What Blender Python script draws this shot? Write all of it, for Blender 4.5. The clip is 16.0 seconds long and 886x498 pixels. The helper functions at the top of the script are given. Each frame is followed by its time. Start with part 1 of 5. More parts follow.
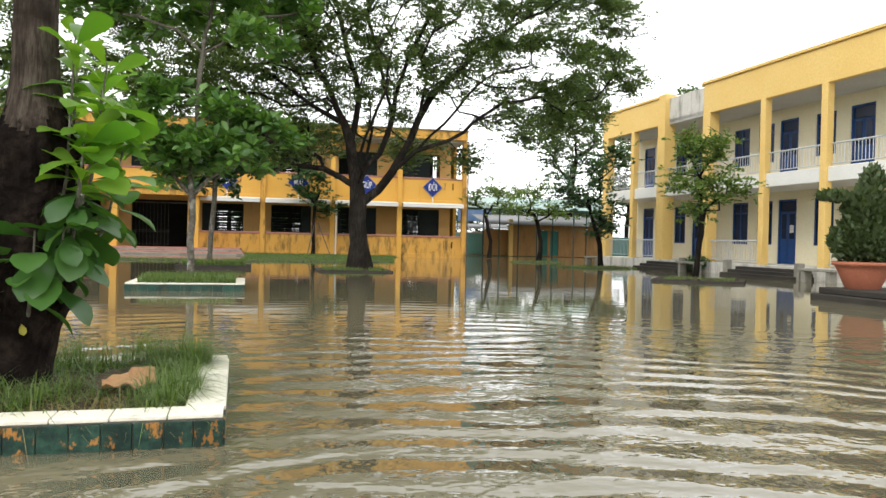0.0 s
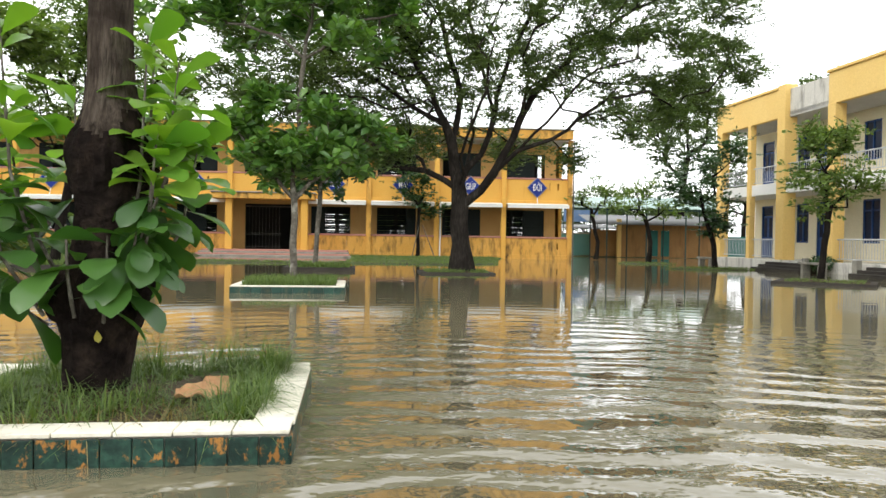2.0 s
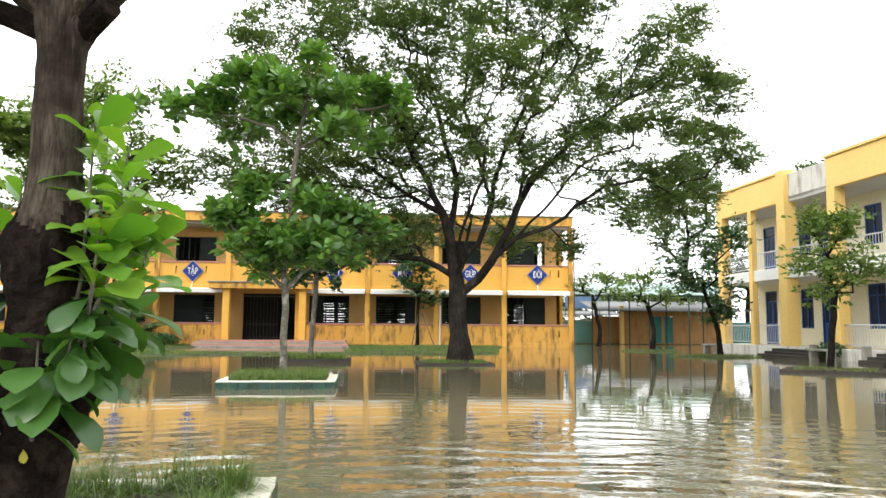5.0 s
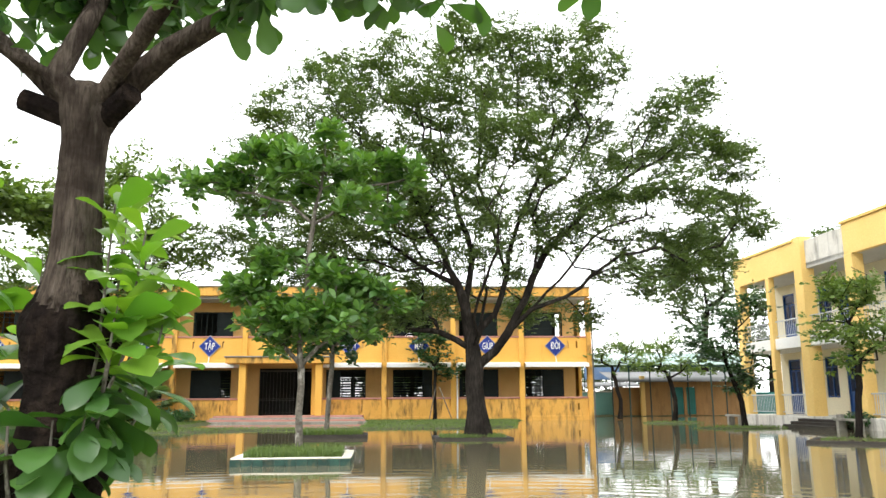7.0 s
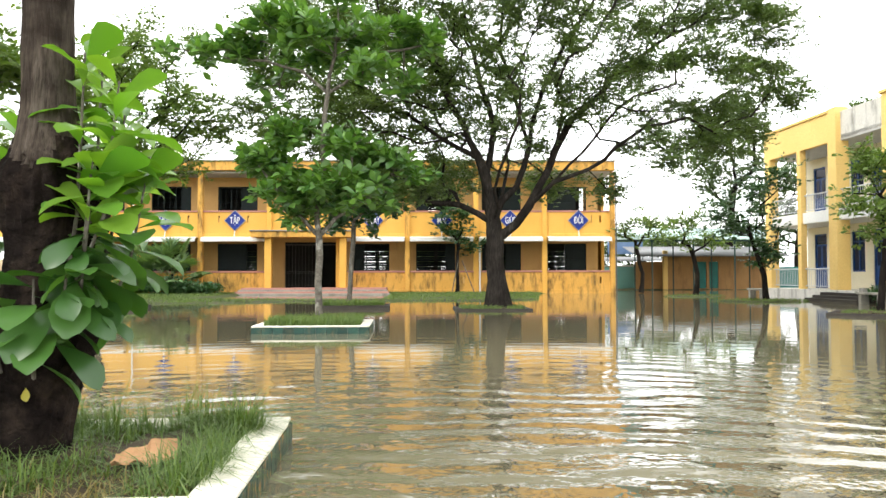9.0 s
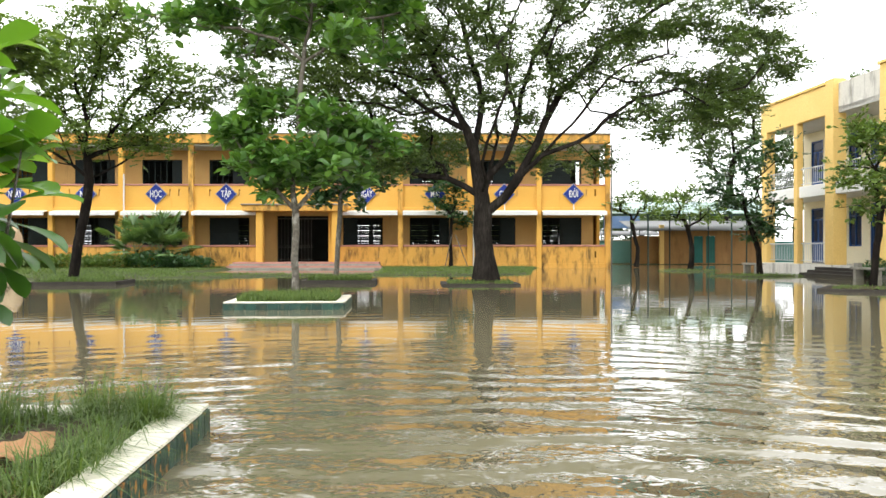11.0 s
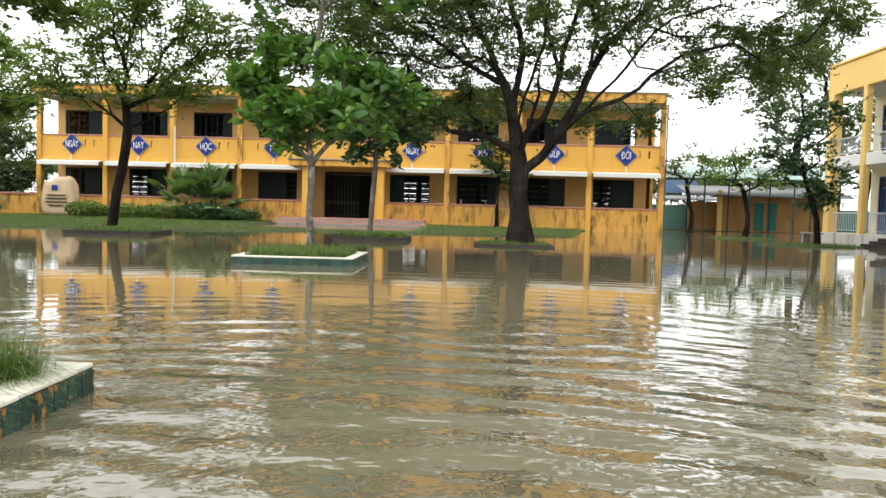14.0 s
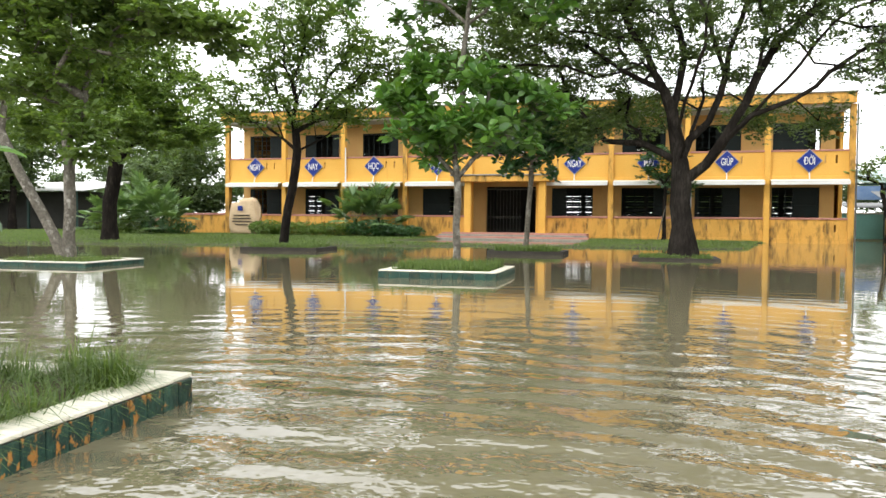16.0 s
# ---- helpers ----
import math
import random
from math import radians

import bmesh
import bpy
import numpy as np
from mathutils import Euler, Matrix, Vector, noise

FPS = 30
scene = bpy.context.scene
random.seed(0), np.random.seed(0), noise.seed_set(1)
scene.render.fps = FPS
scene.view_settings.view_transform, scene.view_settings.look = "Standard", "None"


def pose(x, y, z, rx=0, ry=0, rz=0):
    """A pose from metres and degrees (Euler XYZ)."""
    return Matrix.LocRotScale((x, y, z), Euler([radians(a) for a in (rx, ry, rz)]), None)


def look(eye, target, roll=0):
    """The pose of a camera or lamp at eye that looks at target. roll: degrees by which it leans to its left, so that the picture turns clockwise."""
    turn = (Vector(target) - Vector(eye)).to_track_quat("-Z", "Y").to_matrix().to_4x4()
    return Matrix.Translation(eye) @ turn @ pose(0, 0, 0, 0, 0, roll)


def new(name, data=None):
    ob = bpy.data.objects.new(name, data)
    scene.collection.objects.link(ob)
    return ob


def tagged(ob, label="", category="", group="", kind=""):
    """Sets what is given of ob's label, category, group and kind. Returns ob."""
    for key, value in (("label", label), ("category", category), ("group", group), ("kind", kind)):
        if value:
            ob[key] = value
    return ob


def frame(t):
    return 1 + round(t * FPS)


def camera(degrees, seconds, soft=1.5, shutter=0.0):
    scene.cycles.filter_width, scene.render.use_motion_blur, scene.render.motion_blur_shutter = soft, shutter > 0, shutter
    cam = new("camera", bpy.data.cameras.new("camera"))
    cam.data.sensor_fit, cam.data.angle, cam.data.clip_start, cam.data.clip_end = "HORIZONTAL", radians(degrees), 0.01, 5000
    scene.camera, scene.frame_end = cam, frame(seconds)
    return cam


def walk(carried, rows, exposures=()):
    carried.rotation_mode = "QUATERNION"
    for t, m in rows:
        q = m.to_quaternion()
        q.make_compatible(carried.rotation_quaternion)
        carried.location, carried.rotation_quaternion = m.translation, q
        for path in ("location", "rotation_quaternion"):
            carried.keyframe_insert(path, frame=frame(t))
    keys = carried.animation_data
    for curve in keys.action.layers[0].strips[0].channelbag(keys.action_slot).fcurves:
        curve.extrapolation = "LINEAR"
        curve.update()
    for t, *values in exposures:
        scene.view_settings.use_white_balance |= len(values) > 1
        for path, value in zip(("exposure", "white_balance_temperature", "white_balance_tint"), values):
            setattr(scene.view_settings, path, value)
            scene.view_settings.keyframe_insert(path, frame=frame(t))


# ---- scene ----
cam = camera(60.1, 16.0)
PATH = [
    (0, (-11.884, -47.888, 1.14), (-11.453, -45.935, 1.117), 1.3),
    (0.5, (-11.854, -47.974, 1.143), (-11.509, -46.005, 1.056), 2.0),
    (1, (-11.828, -47.885, 1.147), (-11.507, -45.913, 1.057), 1.1),
    (1.5, (-11.786, -47.736, 1.16), (-11.517, -45.755, 1.105), 0.0),
    (2, (-11.676, -47.517, 1.151), (-11.52, -45.523, 1.126), 0.9),
    (2.5, (-11.601, -47.344, 1.142), (-11.537, -45.345, 1.153), 0.9),
    (3, (-11.575, -47.221, 1.17), (-11.507, -45.224, 1.242), -0.1),
    (5.3, (-11.478, -47.073, 1.246), (-11.329, -45.093, 1.479), 0.4),
    (5.5, (-11.481, -47.084, 1.255), (-11.344, -45.106, 1.514), 0.6),
    (6, (-11.468, -47.098, 1.247), (-11.353, -45.127, 1.567), 0.0),
    (6.5, (-11.46, -47.119, 1.244), (-11.346, -45.156, 1.608), -0.1),
    (7, (-11.447, -47.13, 1.235), (-11.345, -45.171, 1.622), -0.3),
    (7.5, (-11.468, -47.078, 1.25), (-11.369, -45.114, 1.614), 0.1),
    (8, (-11.392, -47.097, 1.235), (-11.307, -45.121, 1.528), 1.0),
    (8.5, (-11.324, -47.05, 1.194), (-11.233, -45.06, 1.373), 0.2),
    (9, (-11.267, -46.862, 1.16), (-11.231, -44.863, 1.227), -0.1),
    (9.2, (-11.249, -46.808, 1.178), (-11.248, -44.808, 1.212), 0.2),
    (11.3, (-10.669, -46.399, 1.169), (-10.617, -44.399, 1.168), -0.2),
    (11.5, (-10.58, -46.361, 1.158), (-10.445, -44.366, 1.162), 0.1),
    (12, (-10.401, -46.274, 1.145), (-10.193, -44.285, 1.115), 2.1),
    (12.5, (-10.264, -46.161, 1.142), (-10.085, -44.17, 1.06), 2.7),
    (13, (-10.155, -45.91, 1.129), (-9.97, -43.921, 1.035), 1.6),
    (13.5, (-10.036, -45.869, 1.126), (-9.934, -43.873, 1.031), 1.5),
    (14, (-9.905, -45.826, 1.14), (-10.028, -43.832, 1.033), 1.5),
    (14.5, (-9.81, -45.781, 1.11), (-10.063, -43.799, 1.013), 0.1),
    (15, (-9.762, -45.583, 1.104), (-10.073, -43.609, 1.022), -0.4),
    (15.5, (-9.635, -45.473, 1.09), (-10.039, -43.516, 1.015), -0.1),
    (16, (-9.46, -45.511, 1.118), (-10.019, -43.592, 1.042), 0.5),
]
walk(cam, [(t, look(eye, target, roll)) for t, eye, target, roll in PATH],
     exposures=[(0, 0.0), (3, 0.16), (5.5, 0.42), (7, 0.5), (9, 0.58), (11.5, 0.31), (13, 0.0), (14.5, 0.2), (16, 0.35)])

# ---------- sky, sun ----------
world = bpy.data.worlds.new("overcast_sky")
scene.world = world
world.use_nodes = True
wn, wl = world.node_tree.nodes, world.node_tree.links
sky = wn.new("ShaderNodeTexSky")
sky.sky_type, sky.sun_disc = "NISHITA", False
sky.sun_elevation, sky.sun_rotation = radians(40), radians(233)
veil = wn.new("ShaderNodeMix")
veil.data_type = "RGBA"
veil.inputs[0].default_value = 0.9
veil.inputs[7].default_value = (17.3, 17.5, 17.7, 1)
wl.new(sky.outputs[0], veil.inputs[6])
wl.new(veil.outputs[2], wn["Background"].inputs[0])
wn["Background"].inputs[1].default_value = 0.13
sun_data = bpy.data.lights.new("sun", "SUN")
sun_data.energy, sun_data.angle, sun_data.color = 1.0, radians(16), (1.0, 0.95, 0.86)
sun = new("sun", sun_data)
sun.matrix_world = look((-60, -45, 62), (0, 0, 0))


# ---------- materials ----------
def shader(name):
    m = bpy.data.materials.new(name)
    m.use_nodes = True
    return m, m.node_tree.nodes, m.node_tree.links, m.node_tree.nodes["Principled BSDF"]


def mix_rgb(n, l, fac, a, b, mode="MIX"):
    k = n.new("ShaderNodeMix")
    k.data_type, k.blend_type = "RGBA", mode
    for sock, v in ((k.inputs[0], fac), (k.inputs[6], a), (k.inputs[7], b)):
        if isinstance(v, (int, float)):
            sock.default_value = v
        elif isinstance(v, tuple):
            sock.default_value = (*v, 1)
        else:
            l.new(v, sock)
    return k.outputs[2]


def noise_tex(n, l, coord, scale, detail=4, stretch=None, rough=0.55):
    if stretch:
        mp = n.new("ShaderNodeMapping")
        mp.inputs["Scale"].default_value = stretch
        l.new(coord, mp.inputs[0])
        coord = mp.outputs[0]
    t = n.new("ShaderNodeTexNoise")
    t.inputs["Scale"].default_value, t.inputs["Detail"].default_value, t.inputs["Roughness"].default_value = scale, detail, rough
    l.new(coord, t.inputs["Vector"])
    return t.outputs["Fac"]


def ramp(n, l, fac, lo, hi):
    r = n.new("ShaderNodeMapRange")
    r.inputs[1].default_value, r.inputs[2].default_value = lo, hi
    l.new(fac, r.inputs[0])
    return r.outputs[0]


def surface(name, c1, c2, rough=0.8, scale=1.2, fine=25, bump=0.15, dirt=None, streak=(1.2, 1.2, 0.25), cover=(0.55, 0.75), metal=0.0, vary=0.0, grain=None, spec=0.2, relief=0.02, speck=0.86):
    """Two tones mottled at two scales, with stains of their own shape and fine relief."""
    m, n, l, p = shader(name)
    pos = n.new("ShaderNodeNewGeometry").outputs["Position"]
    big = noise_tex(n, l, pos, scale)
    small = noise_tex(n, l, pos, fine, 5, grain)
    col = mix_rgb(n, l, ramp(n, l, big, 0.35, 0.65), c1, c2)
    col = mix_rgb(n, l, ramp(n, l, small, 0.3, 0.8), col, tuple(speck * v for v in c2))
    if dirt:
        st = noise_tex(n, l, pos, 1.6, 6, streak, 0.65)
        col = mix_rgb(n, l, ramp(n, l, st, *cover), col, dirt)
    if vary:
        info = n.new("ShaderNodeObjectInfo")
        h = n.new("ShaderNodeHueSaturation")
        h.inputs["Value"].default_value = 1
        r = n.new("ShaderNodeMapRange")
        r.inputs[3].default_value, r.inputs[4].default_value = 1 - vary, 1 + vary
        l.new(info.outputs["Random"], r.inputs[0])
        l.new(r.outputs[0], h.inputs["Value"])
        l.new(col, h.inputs["Color"])
        col = h.outputs[0]
    l.new(col, p.inputs["Base Color"])
    p.inputs["Roughness"].default_value, p.inputs["Metallic"].default_value = rough, metal
    p.inputs["Specular IOR Level"].default_value = spec
    b = n.new("ShaderNodeBump")
    b.inputs["Strength"].default_value, b.inputs["Distance"].default_value = bump, relief
    l.new(small, b.inputs["Height"])
    l.new(b.outputs[0], p.inputs["Normal"])
    return m


def leafy(name, c1, c2, rough=0.45, through_leaf=0.3, tint=(1.5, 1.6, 0.5)):
    """Leaves: each one its own tone, light glows through the blade."""
    m, n, l, p = shader(name)
    geo = n.new("ShaderNodeNewGeometry")
    col = mix_rgb(n, l, geo.outputs["Random Per Island"], c1, c2)
    patch = noise_tex(n, l, geo.outputs["Position"], 0.5, 3)
    col = mix_rgb(n, l, ramp(n, l, patch, 0.3, 0.7), col, mix_rgb(n, l, 0.5, col, c2))
    l.new(col, p.inputs["Base Color"])
    p.inputs["Roughness"].default_value = rough
    tr = n.new("ShaderNodeBsdfTranslucent")
    l.new(mix_rgb(n, l, 1.0, col, tint, "MULTIPLY"), tr.inputs[0])
    mx = n.new("ShaderNodeMixShader")
    mx.inputs[0].default_value = through_leaf
    l.new(p.outputs[0], mx.inputs[1])
    l.new(tr.outputs[0], mx.inputs[2])
    l.new(mx.outputs[0], n["Material Output"].inputs[0])
    return m


YELLOW = surface("yellow_limewash", (0.76, 0.435, 0.10), (0.72, 0.395, 0.08), 0.85, 0.7, 18, 0.1, (0.45, 0.22, 0.04), cover=(0.62, 1.0))
YELLOW_WORN = surface("worn_yellow_limewash", (0.72, 0.405, 0.10), (0.65, 0.35, 0.075), 0.88, 0.9, 14, 0.15, (0.10, 0.065, 0.03), (1.5, 1.5, 0.5), (0.48, 0.70))
YELLOW_PALE = surface("pale_yellow_paint", (0.82, 0.585, 0.215), (0.78, 0.53, 0.175), 0.75, 0.6, 16, 0.06, (0.5, 0.32, 0.1), cover=(0.66, 0.95))
OCHRE = surface("ochre_inner_wall", (0.66, 0.42, 0.16), (0.60, 0.36, 0.13), 0.85, 0.8, 18, 0.08, (0.33, 0.19, 0.07), cover=(0.6, 0.9))
CREAM = surface("cream_wall_paint", (0.80, 0.74, 0.55), (0.76, 0.69, 0.49), 0.8, 0.6, 18, 0.06, (0.5, 0.43, 0.28), cover=(0.66, 0.95))
WHITE = surface("white_paint", (0.80, 0.80, 0.77), (0.74, 0.74, 0.70), 0.7, 0.9, 20, 0.06, (0.45, 0.42, 0.36), cover=(0.66, 0.95))
STAINED = surface("stained_white_render", (0.70, 0.68, 0.62), (0.58, 0.56, 0.50), 0.9, 0.9, 15, 0.15, (0.13, 0.12, 0.10), (1.6, 1.6, 0.35), (0.5, 0.75))
PINK = surface("faded_pink_cap", (0.50, 0.25, 0.19), (0.42, 0.20, 0.16), 0.85, 1.5, 22, 0.12, (0.16, 0.1, 0.08), cover=(0.6, 0.85))
SOFFIT = surface("grey_soffit_plaster", (0.55, 0.54, 0.50), (0.47, 0.46, 0.43), 0.9, 0.8, 15, 0.06)
CONCRETE = surface("weathered_concrete", (0.36, 0.34, 0.29), (0.28, 0.27, 0.23), 0.9, 1.5, 25, 0.25, (0.1, 0.095, 0.075), cover=(0.5, 0.8), speck=0.6)
DARK_STONE = surface("dark_wet_step_stone", (0.065, 0.058, 0.048), (0.045, 0.04, 0.034), 0.9, 2, 25, 0.2, speck=0.6)
# Near-black colour paints the shade of unlit interiors onto their walls.
DARK = surface("interior_shade_dark", (0.05, 0.05, 0.045), (0.035, 0.035, 0.03), 0.9, 1, 12, 0.05)
GREEN_WOOD = surface("black_green_window_paint", (0.012, 0.022, 0.02), (0.008, 0.014, 0.014), 0.5, 2, 30, 0.08)
BLUE = surface("blue_door_paint", (0.02, 0.075, 0.24), (0.015, 0.055, 0.18), 0.45, 1.5, 25, 0.06, (0.012, 0.03, 0.08), cover=(0.6, 0.9))
BLUE_DARK = surface("dark_blue_glazing_paint", (0.014, 0.03, 0.075), (0.01, 0.02, 0.05), 0.25, 1.5, 25, 0.04)
SIGN_BLUE = surface("sign_blue_enamel", (0.022, 0.045, 0.27), (0.018, 0.035, 0.2), 0.4, 2, 25, 0.03, (0.05, 0.07, 0.2), cover=(0.6, 0.9))
SIGN_EDGE = surface("grey_sign_edge", (0.35, 0.35, 0.38), (0.28, 0.28, 0.3), 0.5, 2, 25, 0.03)
LETTER = surface("white_lettering", (0.82, 0.82, 0.8), (0.76, 0.76, 0.75), 0.5, 3, 30, 0.02)
STEEL = surface("galvanised_bar", (0.62, 0.64, 0.66), (0.52, 0.54, 0.56), 0.4, 3, 30, 0.03, metal=0.4)
GATE_STEEL = surface("dull_gate_bar", (0.16, 0.16, 0.15), (0.11, 0.11, 0.1), 0.5, 3, 30, 0.03)
GREEN_METAL = surface("green_painted_post", (0.025, 0.06, 0.05), (0.02, 0.045, 0.04), 0.5, 3, 25, 0.05)
SHEET = surface("pale_green_roof_sheet", (0.40, 0.52, 0.47), (0.33, 0.45, 0.41), 0.45, 0.8, 12, 0.05, (0.2, 0.2, 0.16), (0.6, 2, 1), (0.55, 0.9))
SHEET_GREY = surface("grey_roof_sheet", (0.20, 0.205, 0.20), (0.15, 0.155, 0.15), 0.5, 0.8, 12, 0.05, (0.18, 0.14, 0.1), (0.6, 2, 1), (0.52, 0.85))
SHED_WALL = surface("shed_orange_wall", (0.38, 0.22, 0.085), (0.30, 0.165, 0.065), 0.9, 0.9, 15, 0.12, (0.13, 0.08, 0.04), cover=(0.5, 0.8))
TEAL = surface("teal_wall_paint", (0.24, 0.52, 0.47), (0.20, 0.45, 0.40), 0.8, 0.9, 15, 0.08, (0.1, 0.14, 0.12), cover=(0.55, 0.85))
TEAL_DOOR = surface("teal_door_paint", (0.03, 0.18, 0.15), (0.025, 0.13, 0.11), 0.6, 1.5, 20, 0.06)
BLUE_SHEET = surface("blue_tarpaulin", (0.10, 0.18, 0.34), (0.18, 0.27, 0.42), 0.5, 1.5, 12, 0.1)
TILE = surface("white_rim_tile", (0.80, 0.76, 0.64), (0.72, 0.68, 0.56), 0.45, 4, 30, 0.08, (0.20, 0.17, 0.11), (5, 5, 5), (0.60, 0.85), vary=0.06)
WATER_EDGE = surface("algae_green_tile", (0.03, 0.08, 0.055), (0.012, 0.028, 0.022), 0.4, 12, 30, 0.3, (0.30, 0.14, 0.035), (9, 9, 6), (0.555, 0.61), vary=0.25)
ALGAE = surface("teal_algae_tile", (0.035, 0.09, 0.065), (0.02, 0.05, 0.04), 0.45, 5, 30, 0.3, (0.10, 0.09, 0.05), (4, 4, 3), (0.55, 0.7), vary=0.2)
SOIL = surface("wet_planter_soil", (0.055, 0.042, 0.025), (0.08, 0.06, 0.035), 0.95, 5, 30, 0.6, speck=0.6)
STRAW = surface("dry_leaf_litter", (0.22, 0.15, 0.07), (0.14, 0.10, 0.05), 0.9, 6, 40, 0.3)
BARK = surface("brown_ridged_bark", (0.15, 0.12, 0.095), (0.05, 0.038, 0.03), 0.95, 6, 24, 1.0, (0.20, 0.17, 0.135), (6, 6, 1.2), (0.55, 0.8), grain=(2.2, 2.2, 0.28), spec=0.06, relief=0.07, speck=0.45)
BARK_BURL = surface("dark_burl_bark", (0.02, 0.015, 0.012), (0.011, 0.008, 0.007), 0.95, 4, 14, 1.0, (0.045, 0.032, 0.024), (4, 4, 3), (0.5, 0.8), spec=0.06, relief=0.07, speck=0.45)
BARK_DARK = surface("dark_wet_bark", (0.03, 0.025, 0.02), (0.015, 0.0125, 0.011), 0.95, 2, 12, 0.9, (0.085, 0.076, 0.06), (3, 3, 0.8), (0.58, 0.9), grain=(1.5, 1.5, 0.3), spec=0.06, relief=0.07, speck=0.45)
BARK_GREAT = surface("grey_brown_limb_bark", (0.05, 0.043, 0.036), (0.024, 0.02, 0.017), 0.95, 2, 12, 0.9, (0.10, 0.09, 0.075), (3, 3, 0.8), (0.55, 0.85), grain=(1.5, 1.5, 0.3), spec=0.06, relief=0.07, speck=0.45)
BARK_GREY = surface("grey_lichen_bark", (0.22, 0.20, 0.165), (0.14, 0.125, 0.10), 0.95, 5, 18, 0.6, (0.40, 0.38, 0.33), (4, 4, 3), (0.55, 0.7), spec=0.06, relief=0.07, speck=0.45)
STONE = surface("tan_inscribed_stone", (0.70, 0.54, 0.35), (0.58, 0.43, 0.27), 0.85, 2, 14, 0.4, (0.30, 0.2, 0.13), (1, 1, 1), (0.58, 0.85))
TERRACOTTA = surface("terracotta_pot", (0.42, 0.15, 0.085), (0.35, 0.12, 0.07), 0.75, 2, 22, 0.1, (0.24, 0.1, 0.06), cover=(0.6, 0.9))
CARDBOARD = surface("tan_leaf_sheath", (0.50, 0.30, 0.16), (0.42, 0.23, 0.11), 0.8, 5, 30, 0.2, (0.25, 0.13, 0.06), (3, 3, 3), (0.55, 0.8))
RAG = surface("white_cloth", (0.72, 0.72, 0.70), (0.62, 0.62, 0.6), 0.9, 5, 30, 0.2)
INK = surface("dark_inscription", (0.05, 0.04, 0.03), (0.04, 0.03, 0.025), 0.8, 5, 30, 0.05)
EARTH = surface("grass_covered_earth", (0.065, 0.075, 0.03), (0.045, 0.058, 0.018), 0.95, 0.35, 9, 0.5, (0.12, 0.09, 0.05), (0.7, 0.7, 0.7), (0.55, 0.8))

L_FEATHER = leafy("feathery_tree_leaf", (0.036, 0.062, 0.02), (0.115, 0.175, 0.05), 0.45, 0.34)
L_ALMOND = leafy("almond_tree_leaf", (0.026, 0.085, 0.02), (0.13, 0.25, 0.05), 0.3, 0.28)
# Darker green holds the shade of the backlit crown; low sprouts share it.
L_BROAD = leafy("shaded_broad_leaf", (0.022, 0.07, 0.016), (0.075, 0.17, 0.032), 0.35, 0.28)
L_SPROUT = leafy("fresh_almond_leaf", (0.07, 0.20, 0.025), (0.20, 0.34, 0.045), 0.35, 0.42)
L_DEEP = leafy("deep_green_leaf", (0.018, 0.06, 0.018), (0.045, 0.11, 0.03), 0.35, 0.2)
L_OLIVE = leafy("olive_tree_leaf", (0.055, 0.105, 0.022), (0.145, 0.215, 0.05), 0.5, 0.36)
L_FAR = leafy("far_tree_leaf", (0.06, 0.10, 0.045), (0.12, 0.17, 0.075), 0.6, 0.3)
L_PALM = leafy("fan_palm_leaf", (0.09, 0.17, 0.075), (0.19, 0.29, 0.13), 0.4, 0.2)
L_PINE = leafy("needle_bush_leaf", (0.03, 0.06, 0.02), (0.08, 0.11, 0.04), 0.6, 0.2)
L_YELLOW = leafy("yellowing_leaf", (0.45, 0.34, 0.03), (0.35, 0.32, 0.05), 0.5, 0.3)
GRASS = leafy("grass_blade", (0.045, 0.095, 0.018), (0.14, 0.20, 0.05), 0.6, 0.3)
GRASS_DRY = leafy("dry_grass_blade", (0.26, 0.19, 0.08), (0.16, 0.14, 0.05), 0.7, 0.25)


